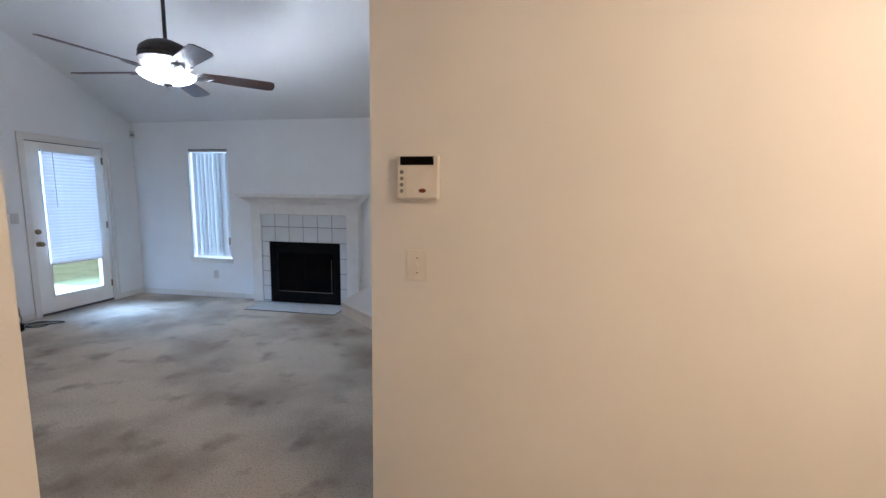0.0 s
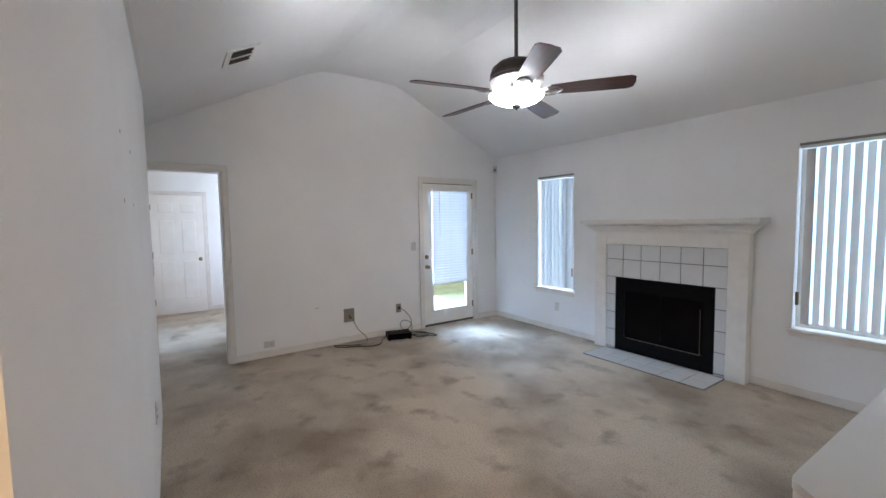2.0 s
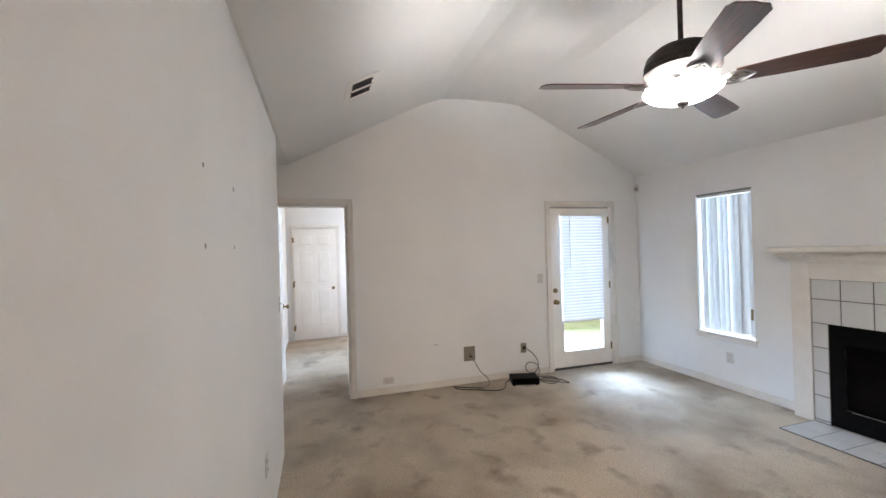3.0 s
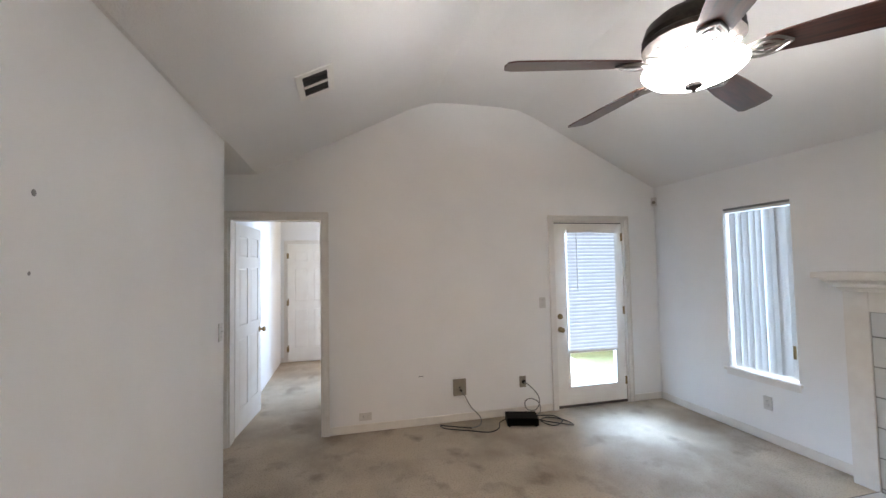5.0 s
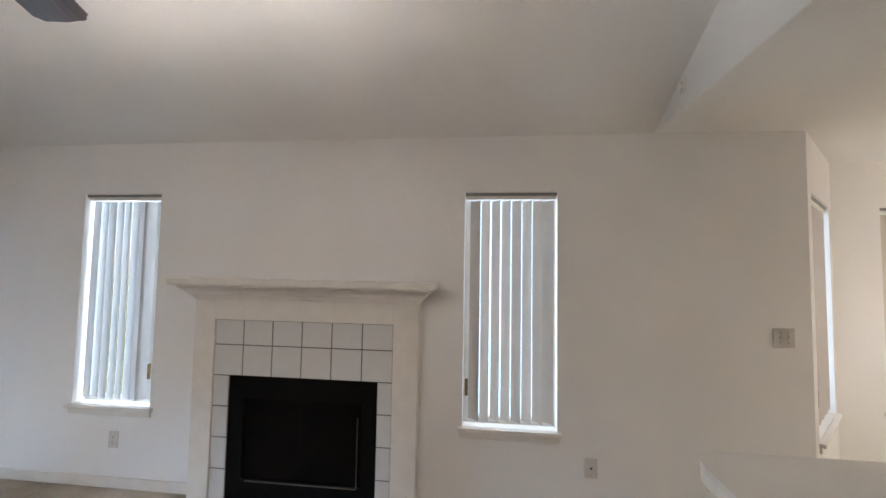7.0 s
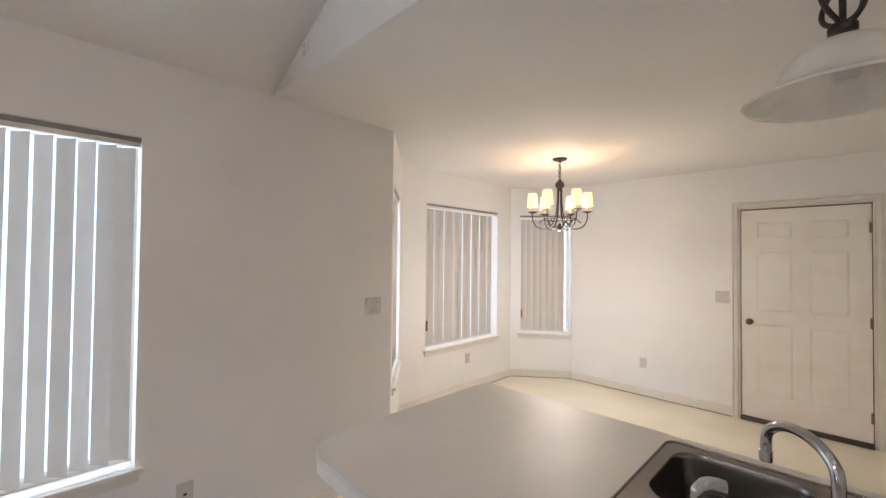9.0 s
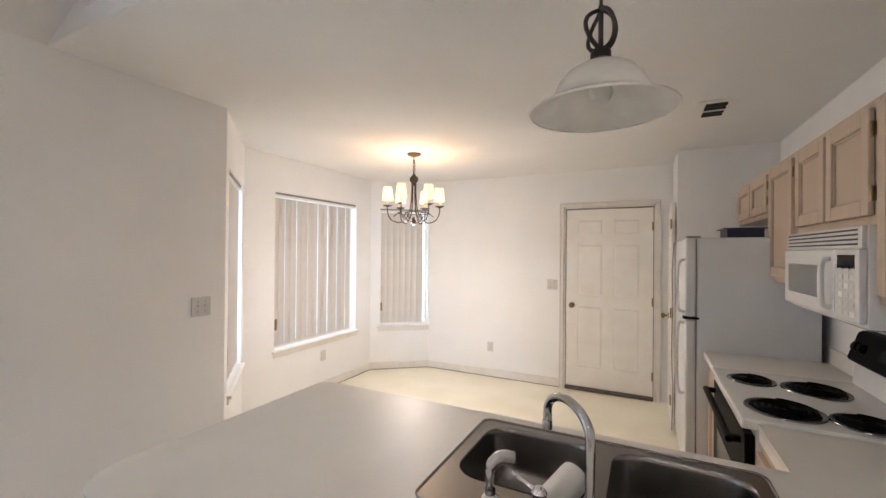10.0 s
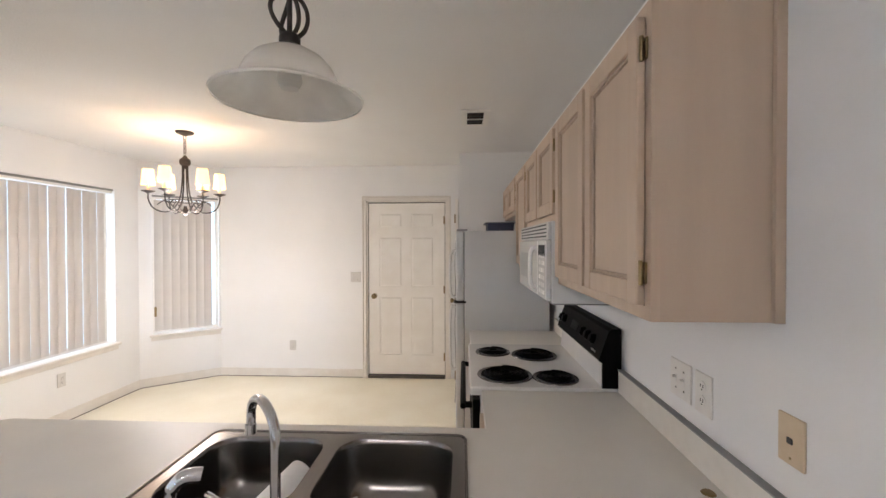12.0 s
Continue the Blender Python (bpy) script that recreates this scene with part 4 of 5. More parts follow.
part("wire", rod([(XL + 0.04, 5.10, 0.35), (XL + 0.09, 5.14, 0.32), (XL + 0.09, 5.23, 0.22), (XL + 0.08, 5.25, 0.12), (XL + 0.07, 5.20, 0.055), (XL + 0.07, 5.11, 0.075), (XL + 0.07, 5.09, 0.15), (XL + 0.08, 5.15, 0.185), (XL + 0.10, 5.235, 0.14), (XL + 0.12, 5.23, 0.04), (XL + 0.17, 5.10, 0.02)], 0.0056, 6, 7), CABLE_W, cord2)
cord3 = thing("coax_cable", "grey and black cable from the wall jack across the carpet", "cable")
part("wall_lead", rod([(XL + 0.012, 4.41, 0.31), (XL + 0.05, 4.44, 0.26), (XL + 0.05, 4.50, 0.15), (XL + 0.09, 4.58, 0.06), (XL + 0.16, 4.56, 0.008), (XL + 0.22, 4.45, 0.008)], 0.0055, 6, 7), CABLE_W, cord3)
part("connector", lathe([(0, 0), (0.010, 0), (0.010, 0.022), (0.006, 0.026), (0, 0.026)], 12, pose(XL + 0.008, 4.405, 0.318, 0, 90)), BLACK, cord3)
part("floor_lead", rod([(XL + 0.22, 4.45, 0.008), (XL + 0.10, 4.22, 0.008), (XL + 0.06, 4.17, 0.008), (XL + 0.16, 4.20, 0.008), (XL + 0.28, 4.42, 0.008), (XL + 0.36, 4.58, 0.008), (XL + 0.30, 4.70, 0.008), (XL + 0.18, 4.76, 0.012), (XL + 0.16, 4.83, 0.03)], 0.0055, 6, 7), CABLE, cord3)

# ---- kitchen ----


def slab_with_holes(outline, holes, z0, z1):
    """A flat slab with openings: outlines of (x, y)."""
    bm = bmesh.new()
    for z in (z0, z1):
        edges = []
        for loop in (outline, *holes):
            vs = [bm.verts.new((x, y, z)) for x, y in loop]
            edges += [bm.edges.new((vs[k], vs[(k + 1) % len(vs)])) for k in range(len(vs))]
        bmesh.ops.triangle_fill(bm, use_beauty=True, edges=edges)
    bm.verts.ensure_lookup_table()
    total = len(bm.verts) // 2
    base = 0
    for loop in (outline, *holes):
        n = len(loop)
        for k in range(n):
            a, b = base + k, base + (k + 1) % n
            bm.faces.new((bm.verts[a], bm.verts[b], bm.verts[total + b], bm.verts[total + a]))
        base += n
    return bm


def rounded(x0, y0, x1, y1, r, steps=6):
    pts = []
    for cx, cy, a0 in ((x1 - r, y0 + r, -90), (x1 - r, y1 - r, 0), (x0 + r, y1 - r, 90), (x0 + r, y0 + r, 180)):
        for k in range(steps + 1):
            a = radians(a0 + 90 * k / steps)
            pts.append((cx + r * math.cos(a), cy + r * math.sin(a)))
    return pts


def arc(cx, cy, r, a0, a1, steps=8):
    return [(cx + r * math.cos(radians(a0 + (a1 - a0) * k / steps)), cy + r * math.sin(radians(a0 + (a1 - a0) * k / steps))) for k in range(steps + 1)]


CT = 0.925
SX0, SX1, SY0, SY1 = 1.415, 1.965, 4.11, 4.965
hole = rounded(SX0 + 0.015, SY0 + 0.015, SX1 - 0.015, SY1 - 0.015, 0.03)
outline = [(XK + 0.005, 3.432), (2.402, 3.432), (2.402, 4.04), (2.03, 4.04), (2.03, 5.78)] + arc(1.98, 5.78, 0.05, 0, 90, 4) + arc(1.175, 5.69, 0.14, 90, 180, 8) + [(0.985, 3.73)] + arc(1.015, 3.70, 0.03, 180, 225, 4) + [(1.262, 3.447)]
counter = thing("countertop", "grey-beige laminate peninsula countertop with rounded corner", "countertop")
part("top", slab_with_holes(outline, [hole], CT - 0.022, CT), LAMINATE, counter)


def inset(loop, d):
    out = []
    n = len(loop)
    for k in range(n):
        p, q, r = Vector(loop[k - 1]), Vector(loop[k]), Vector(loop[(k + 1) % n])
        n1, n2 = (q - p).normalized(), (r - q).normalized()
        m = Vector((-(n1 + n2).y, (n1 + n2).x))
        m = m.normalized() * d / max(0.5, m.length / 2) if m.length else m
        out.append(tuple(q + m))
    return out


part("edge_band", slab_with_holes(inset(outline, 0.002), [inset(outline, 0.03)], CT - 0.062, CT - 0.0235), LAMINATE_EDGE, counter, "pale laminate edge band")
splash = boxes(((1.29, 3.432, CT + 0.001), (2.398, 3.452, CT + 0.095)))
part("backsplash", splash, LAMINATE_EDGE, counter, "low laminate backsplash")
part("caulk_line", one((1.29, 3.431, CT + 0.096), (2.398, 3.455, CT + 0.101), 0.001), GREY, counter)
part("hole_cap", lathe([(0, 0.004), (0.014, 0.004), (0.018, 0)], 20, pose(1.69, 3.49, CT)), BRASS, counter, "round brass hole cap")
side_counter = thing("side_countertop", "short laminate countertop between range and refrigerator", "countertop")
part("top", one((3.188, 3.432, CT - 0.04), (3.645, 4.075, CT), 0.004), LAMINATE, side_counter)
part("backsplash", one((3.19, 3.432, CT + 0.001), (3.64, 3.452, CT + 0.095), 0.002), LAMINATE_EDGE, side_counter)


def cabinet_door(parent, x0, z0, x1, z1, y, hinge_side=0):
    """A framed door with a recessed panel; its face looks to +y (out of the wall)."""
    f = 0.055
    d = part("door", one((x0 + 0.003, y + 0.001, z0 + 0.003), (x1 - 0.003, y + 0.006, z1 - 0.003)), OAK_FLAT, parent, "recessed oak panel in a frame")
    for a, b in ((x0, x0 + f), (x1 - f, x1)):
        part("stile", one((a, y, z0), (b, y + 0.020, z1), 0.004), OAK, d)
    for a, b in ((z0, z0 + f), (z1 - f, z1)):
        part("rail", one((x0 + f, y, a), (x1 - f, y + 0.0195, b), 0.004), OAK, d)
    lip = 0.010
    # Crease shade round the panel is put into the bead's colour.
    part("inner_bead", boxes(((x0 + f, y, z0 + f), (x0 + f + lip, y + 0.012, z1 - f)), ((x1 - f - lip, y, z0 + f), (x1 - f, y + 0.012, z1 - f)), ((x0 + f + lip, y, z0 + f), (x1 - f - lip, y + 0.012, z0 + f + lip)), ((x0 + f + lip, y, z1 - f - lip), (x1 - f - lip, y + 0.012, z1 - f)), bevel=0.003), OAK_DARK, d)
    if hinge_side:
        hx = x0 if hinge_side < 0 else x1
        for z in (z0 + 0.075, z1 - 0.075):
            hb = bmesh.new()
            turned(hb, [(0, -0.028), (0.005, -0.028), (0.005, 0.028), (0, 0.028)], 8, pose(hx + hinge_side * 0.004, y + 0.012, z))
            box(hb, (min(hx, hx + hinge_side * 0.012), y + 0.001, z - 0.024), (max(hx, hx + hinge_side * 0.012), y + 0.006, z + 0.024))
            part("hinge", hb, BRASS, d)


def upper_cabinet(x0, x1, z0, z1, doors, label, depth=0.275, hinges=()):
    c = thing("upper_cabinet", label, "kitchen cabinet", (0, 3.432, 0), group="upper kitchen cabinets")
    part("carcass", one((x0, 0.0, z0), (x1, depth - 0.02, z1)), OAK_FLAT, c)
    n = doors
    fr = [((x0, depth - 0.02, z0), (x0 + 0.03, depth, z1)), ((x1 - 0.03, depth - 0.02, z0), (x1, depth, z1)), ((x0 + 0.03, depth - 0.02, z0), (x1 - 0.03, depth, z0 + 0.03)), ((x0 + 0.03, depth - 0.02, z1 - 0.04), (x1 - 0.03, depth, z1))]
    part("face_frame", boxes(*fr), OAK, c)
    if doors > 1:
        # Darker colour here stands for the shadow between the two doors.
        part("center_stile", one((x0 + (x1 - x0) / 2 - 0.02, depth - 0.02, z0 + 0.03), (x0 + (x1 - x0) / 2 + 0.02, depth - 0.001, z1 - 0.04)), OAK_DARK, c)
    gap = 0.026
    w = (x1 - x0 - gap * (n + 1)) / n
    for k in range(n):
        a = x0 + gap + k * (w + gap)
        cabinet_door(c, a, z0 + 0.032, a + w, z1 - 0.03, depth + 0.001, -1 if k == 0 else (1 if k == n - 1 and n > 1 else 0))
    return c


CABZ0, CABZ1 = 1.395, 2.11
upper_cabinet(1.535, 2.405, CABZ0, CABZ1, 2, "pickled oak wall cabinet with two framed doors")
upper_cabinet(2.412, 3.232, 1.672, CABZ1, 2, "short pickled oak cabinet over the microwave")
upper_cabinet(3.239, 3.735, CABZ0, CABZ1, 1, "pickled oak wall cabinet with single door")
upper_cabinet(3.742, 4.692, 1.80, CABZ1, 2, "short pickled oak cabinet over the refrigerator")
structure("trim_scribe", one((1.523, 3.4305, CABZ0), (1.534, 3.452, CABZ1)), OAK, "thin oak scribe strip with cracked caulk", "cabinet trim")


def base_cabinet(x0, y0, x1, y1, label, front, doors):
    """A base unit; front names the side ('x' or 'y') on which its doors stand, at the high end."""
    c = thing("base_cabinet", label, "kitchen cabinet", group="base kitchen cabinets")
    part("carcass", one((x0, y0, 0.10), (x1, y1, CT - 0.064)), OAK_FLAT, c)
    part("toe_kick", one((x0 + 0.02, y0 + 0.02, 0.005), (x1 - 0.05, y1 - 0.05, 0.099)), OAK_FLAT, c)
    for k in range(doors):
        if front == "y":
            w = (x1 - x0) / doors
            cabinet_door(c, x0 + k * w + 0.012, 0.12, x0 + (k + 1) * w - 0.012, 0.69, y1 + 0.001)
            part("drawer_front", one((x0 + k * w + 0.012, y1 + 0.001, 0.71), (x0 + (k + 1) * w - 0.012, y1 + 0.02, 0.83), 0.003), OAK, c)
        else:
            w = (y1 - y0) / doors
            part("door", one((x1 + 0.001, y0 + k * w + 0.012, 0.12), (x1 + 0.02, y0 + (k + 1) * w - 0.012, 0.83), 0.003), OAK, c)
    return c


base_cabinet(1.39, 3.44, 2.40, 4.03, "pickled oak base cabinet under the counter", "y", 2)
base_cabinet(3.188, 3.44, 3.645, 4.03, "narrow pickled oak base cabinet beside the range", "y", 1)
base_cabinet(1.40, 5.0, 1.97, 5.76, "pickled oak base cabinet of the peninsula", "x", 2)
sinkbase = thing("sink_cabinet", "pickled oak sink base of the peninsula", "kitchen cabinet")
part("side", one((1.39, 4.985, 0.005), (1.97, 4.998, CT - 0.064)), OAK_FLAT, sinkbase)
part("side", one((1.39, 4.05, 0.005), (1.97, 4.063, CT - 0.064)), OAK_FLAT, sinkbase)
part("back", one((1.39, 4.064, 0.005), (1.405, 4.984, CT - 0.064)), OAK_FLAT, sinkbase)
part("door", one((1.971, 4.066, 0.12), (1.99, 4.52, CT - 0.07), 0.003), OAK, sinkbase)
part("door", one((1.971, 4.53, 0.12), (1.99, 4.982, CT - 0.07), 0.003), OAK, sinkbase)
wall_run("wall_peninsula", (1.265, 3.44), (1.265, 5.76), 0.12, CT - 0.064, label="low white wall under the peninsula")

# sink
sink = thing("kitchen_sink", "double-bowl stainless steel drop-in sink", "sink")
BR = 0.085
basins = [(1.56, 4.152, 1.925, 4.512), (1.56, 4.557, 1.925, 4.922)]
loops = [rounded(x0, y0, x1, y1, BR) for x0, y0, x1, y1 in basins]
deck = slab_with_holes(rounded(SX0, SY0, SX1, SY1, 0.035), loops, CT + 0.001, CT + 0.006)
part("rim", deck, STEEL, sink, "satin steel rim")
bead_out = rounded(SX0 + 0.002, SY0 + 0.002, SX1 - 0.002, SY1 - 0.002, 0.034)
part("rim_bead", tube(bmesh.new(), [(x, y, CT + 0.006) for x, y in bead_out] + [(bead_out[0][0], bead_out[0][1], CT + 0.006)], 0.004, 6), STEEL, sink, smooth=True)
for (x0, y0, x1, y1), lp in zip(basins, loops):
    bm = bmesh.new()
    rings = []
    for inset_d, z, r in ((0.0, CT + 0.0055, BR), (0.003, CT + 0.001, 0.083), (0.006, CT - 0.01, 0.082), (0.016, CT - 0.10, 0.078), (0.024, CT - 0.132, 0.075), (0.042, CT - 0.158, 0.07), (0.07, CT - 0.171, 0.06), (0.10, CT - 0.175, 0.05)):
        rings.append([bm.verts.new((x, y, z)) for x, y in rounded(x0 + inset_d, y0 + inset_d, x1 - inset_d, y1 - inset_d, r)])
    for a, b in zip(rings, rings[1:]):
        n = len(a)
        for k in range(n):
            bm.faces.new((a[k], a[(k + 1) % n], b[(k + 1) % n], b[k]))
    bm.faces.new(rings[-1])
    bmesh.ops.recalc_face_normals(bm, faces=bm.faces)
    bowl = part("bowl", bm, STEEL, sink, smooth=True)
    part("drain", lathe([(0.045, 0.002), (0.04, 0.003), (0.03, 0.001), (0, 0.001)], 24, pose((x0 + x1) / 2, (y0 + y1) / 2, CT - 0.175)), CHROME, bowl)

faucet = thing("faucet", "chrome gooseneck faucet with lever handles", "faucet", (1.49, 4.535, CT + 0.006))
part("base_plate", prism(rounded(-0.028, -0.155, 0.028, 0.155, 0.027), 0, 0.012, 0.003), CHROME, faucet, smooth=True)
part("base_collar", lathe([(0.027, 0.012), (0.026, 0.03), (0.018, 0.045), (0.015, 0.06)], 20), CHROME, faucet, smooth=True)
spout = [(0, 0, 0.05), (0, 0, 0.14), (0.001, 0.0, 0.180)]
for k in range(11):
    a = radians(180 - k * 18.5)
    spout.append((0.066 + 0.064 * math.cos(a), 0.062 + 0.062 * math.cos(a), 0.205 + 0.060 * math.sin(a)))
spout.append((spout[-1][0] - 0.003, spout[-1][1], 0.172))
part("spout", rod(spout, 0.0115, 12, 3), CHROME, faucet, "curved chrome spout", True)
part("aerator", lathe([(0.0135, -0.012), (0.0135, 0.012), (0.011, 0.014)], 16, pose(spout[-1][0], spout[-1][1], 0.170)), CHROME, faucet, smooth=True)
for y, s in ((-0.115, -1), (0.115, 1)):
    h = part("handle", lathe([(0.022, 0.012), (0.020, 0.028), (0.014, 0.034), (0.017, 0.045), (0.019, 0.055), (0.012, 0.066), (0, 0.069)], 20, pose(0, y, 0)), CHROME, faucet, smooth=True)
    part("lever", rod([(0.0, y, 0.052), (0.02, y + s * 0.03, 0.054), (0.03, y + s * 0.062, 0.060)], [0.008, 0.006, 0.007], 8, 3), CHROME, h, smooth=True)
sprayer = thing("sink_sprayer", "chrome side sprayer at the sink", "sprayer", (1.49, 4.775, CT + 0.006))
part("holder", lathe([(0.025, 0), (0.023, 0.01), (0.014, 0.018), (0.014, 0.03)], 18), CHROME, sprayer, smooth=True)
part("wand", rod([(0, 0, 0.02), (0.0, 0.002, 0.062), (0.004, -0.004, 0.092), (0.016, -0.024, 0.108), (0.030, -0.052, 0.104)], [0.010, 0.012, 0.015, 0.017, 0.018], 14, 5), CHROME, sprayer, smooth=True)
roll = thing("paper_roll", "white paper roll lying in the sink bowl", "paper roll")
part("paper", lathe([(0.0, -0.13), (0.018, -0.13), (0.046, -0.13), (0.047, -0.125), (0.047, 0.125), (0.046, 0.13), (0.018, 0.13), (0.0, 0.13)], 28, pose(1.735, 4.67, CT - 0.105, 0, 74, -24)), PAPER, roll, smooth=True)
packet = thing("snack_packet", "crumpled dark red packet in the sink bowl", "packet")
pk = one((-0.05, -0.035, -0.012), (0.05, 0.035, 0.012), 0.008)
part("wrapper", pk, RED, packet).matrix_basis = pose(1.73, 4.815, CT - 0.15, 12, -14, 60)
part("label_bar", one((-0.03, -0.012, 0.0125), (0.03, 0.006, 0.0135)), IVORY, packet).matrix_basis = pose(1.73, 4.815, CT - 0.15, 12, -14, 60)

# range
RX0, RX1 = 2.408, 3.18
stove = thing("electric_range", "white electric coil range with black control panel", "stove")
part("body", one((RX0, 3.436, 0.02), (RX1, 4.045, CT - 0.03), 0.004), ENAMEL, stove)
top = part("cooktop", one((RX0 - 0.003, 3.44, CT - 0.028), (RX1 + 0.003, 4.092, CT + 0.012), 0.008), ENAMEL, stove, "white enamel cooktop")
for x, y, r in ((2.575, 3.922, 0.118), (2.535, 3.69, 0.092), (2.985, 3.95, 0.086), (2.93, 3.722, 0.112)):
    b = part("burner", lathe([(r + 0.014, 0.0), (r + 0.012, 0.005), (r, 0.004), (r - 0.01, -0.002), (0, -0.004)], 36, pose(x, y, CT + 0.0135)), STEEL, top, "dull steel drip bowl", True)
    part("pan", lathe([(r - 0.006, 0.0045), (0, 0.002)], 28, pose(x, y, CT + 0.0135)), BLACK, b)
    coil, turns = [], 4
    for k in range(turns * 20 + 1):
        rr = 0.018 + (r - 0.026) * k / (turns * 20)
        coil.append((x + rr * math.cos(k * math.pi / 10), y + rr * math.sin(k * math.pi / 10), CT + 0.023))
    part("coil", rod(coil, 0.006, 6), BLACK, b, "black heating coil", True)
guard = bmesh.new()
gp = [(3.442, CT + 0.013), (3.512, CT + 0.013), (3.505, CT + 0.09), (3.498, CT + 0.125), (3.442, CT + 0.125)]
lo_ = [guard.verts.new((RX0 + 0.012, y, z)) for y, z in gp]
hi_ = [guard.verts.new((RX1 - 0.002, y, z)) for y, z in gp]
guard.faces.new(lo_), guard.faces.new(hi_)
for k in range(5):
    guard.faces.new((lo_[k], lo_[(k + 1) % 5], hi_[(k + 1) % 5], hi_[k]))
part("back_riser", guard, ENAMEL, stove)
ctrl = bmesh.new()
cp = [(3.436, CT + 0.126), (3.524, CT + 0.126), (3.532, CT + 0.138), (3.490, CT + 0.262), (3.474, CT + 0.272), (3.436, CT + 0.272)]
a_ = [ctrl.verts.new((RX0 - 0.002, y, z)) for y, z in cp]
b_ = [ctrl.verts.new((RX1, y, z)) for y, z in cp]
ctrl.faces.new(a_), ctrl.faces.new(b_)
for k in range(6):
    ctrl.faces.new((a_[k], a_[(k + 1) % 6], b_[(k + 1) % 6], b_[k]))
box(ctrl, (RX0 - 0.002, 3.436, CT + 0.013), (RX0 + 0.011, 3.516, CT + 0.127))
cpan = part("control_panel", ctrl, BLACK, stove, "black slanted control panel")
slope = math.degrees(math.atan2(0.042, 0.124))
for x in (2.54, 2.62, 2.70, 3.06, 3.12):
    k_ = part("knob", lathe([(0.026, 0.0), (0.024, 0.012), (0.018, 0.016), (0.018, 0.022), (0, 0.023)], 20, pose(x, 3.512, CT + 0.200, -90 + slope)), BLACK, cpan, smooth=True)
part("clock", one((-0.06, 0.0005, -0.022), (0.06, 0.002, 0.022)), GLOSS_BLACK, cpan, "dark clock display").matrix_basis = pose(2.86, 3.512, CT + 0.200, slope)
part("badge", one((-0.03, 0.0005, -0.004), (0.03, 0.002, 0.004)), CHROME, cpan).matrix_basis = pose(2.50, 3.526, CT + 0.158, slope)
part("oven_door", one((RX0 + 0.006, 4.046, 0.17), (RX1 - 0.006, 4.080, CT - 0.05), 0.006), BLACK, stove, "black oven door")
part("oven_window", one((RX0 + 0.14, 4.0805, 0.32), (RX1 - 0.14, 4.083, 0.66)), GLOSS_BLACK, stove)
hb = bmesh.new()
tube(hb, [(RX0 + 0.05, 4.122, 0.83), (RX1 - 0.05, 4.122, 0.83)], 0.014, 10)
for x in (RX0 + 0.07, RX1 - 0.07):
    box(hb, (x - 0.012, 4.081, 0.818), (x + 0.012, 4.122, 0.842), 0.003)
part("oven_handle", hb, BLACK, stove, "black oven handle bar")
part("drawer", one((RX0 + 0.006, 4.046, 0.03), (RX1 - 0.006, 4.076, 0.16), 0.005), ENAMEL, stove)

# microwave over the range
mw = thing("microwave", "white over-the-range microwave oven", "microwave")
MX0, MX1, MZ0, MZ1, MY = 2.412, 3.232, 1.305, 1.669, 3.735
part("body", one((MX0, 3.434, MZ0), (MX1, MY, MZ1), 0.004), ENAMEL, mw)
part("door_panel", one((MX0 + 0.203, MY + 0.001, MZ0 + 0.015), (MX1 - 0.004, MY + 0.026, MZ1 - 0.085), 0.006), ENAMEL, mw, "white microwave door")
part("door_window", one((MX0 + 0.338, MY + 0.0265, MZ0 + 0.075), (MX1 - 0.07, MY + 0.028, MZ1 - 0.15), 0.001), GREY, mw, "grey meshed door window")
part("door_handle", rod([(MX0 + 0.238, MY + 0.026, MZ0 + 0.05), (MX0 + 0.238, MY + 0.052, MZ0 + 0.07), (MX0 + 0.238, MY + 0.052, MZ1 - 0.14), (MX0 + 0.238, MY + 0.026, MZ1 - 0.12)], 0.011, 10, 3), ENAMEL, mw, smooth=True)
keyp = part("keypad", one((MX0 + 0.004, MY + 0.001, MZ0 + 0.015), (MX0 + 0.198, MY + 0.024, MZ1 - 0.085), 0.004), ENAMEL, mw)
part("display", one((MX0 + 0.03, MY + 0.0245, MZ1 - 0.155), (MX0 + 0.173, MY + 0.026, MZ1 - 0.105)), GLOSS_BLACK, keyp, "dark microwave display")
for r in range(6):
    for c in range(3):
        part("button", one((MX0 + 0.032 + c * 0.046, MY + 0.0245, MZ0 + 0.035 + r * 0.033), (MX0 + 0.068 + c * 0.046, MY + 0.026, MZ0 + 0.054 + r * 0.033)), PLATE if (r + c) % 4 else WHITE, keyp)
gr = part("vent_grille", one((MX0 + 0.004, MY + 0.001, MZ1 - 0.080), (MX1 - 0.004, MY + 0.016, MZ1 - 0.003), 0.003), ENAMEL, mw)
for k in range(4):
    part("louver", one((MX0 + 0.03, MY + 0.0165, MZ1 - 0.070 + k * 0.017), (MX1 - 0.03, MY + 0.018, MZ1 - 0.063 + k * 0.017)), SLOT, gr)
part("underside", one((MX0 + 0.01, 3.45, MZ0 - 0.006), (MX1 - 0.01, MY - 0.01, MZ0 - 0.0005)), GREY, mw)

# refrigerator
FX_0, FX_1, FZ = 3.66, 4.53, 1.668
fr = thing("refrigerator", "white textured top-freezer refrigerator", "refrigerator")
part("cabinet", one((FX_0, 3.48, 0.02), (FX_1, 4.112, FZ), 0.006), FRIDGE, fr)
part("freezer_door", one((FX_0, 4.119, 1.14), (FX_1, 4.179, FZ - 0.002), 0.012), FRIDGE, fr, "white freezer door")
part("lower_door", one((FX_0, 4.119, 0.06), (FX_1, 4.179, 1.125), 0.012), FRIDGE, fr, "white refrigerator door")
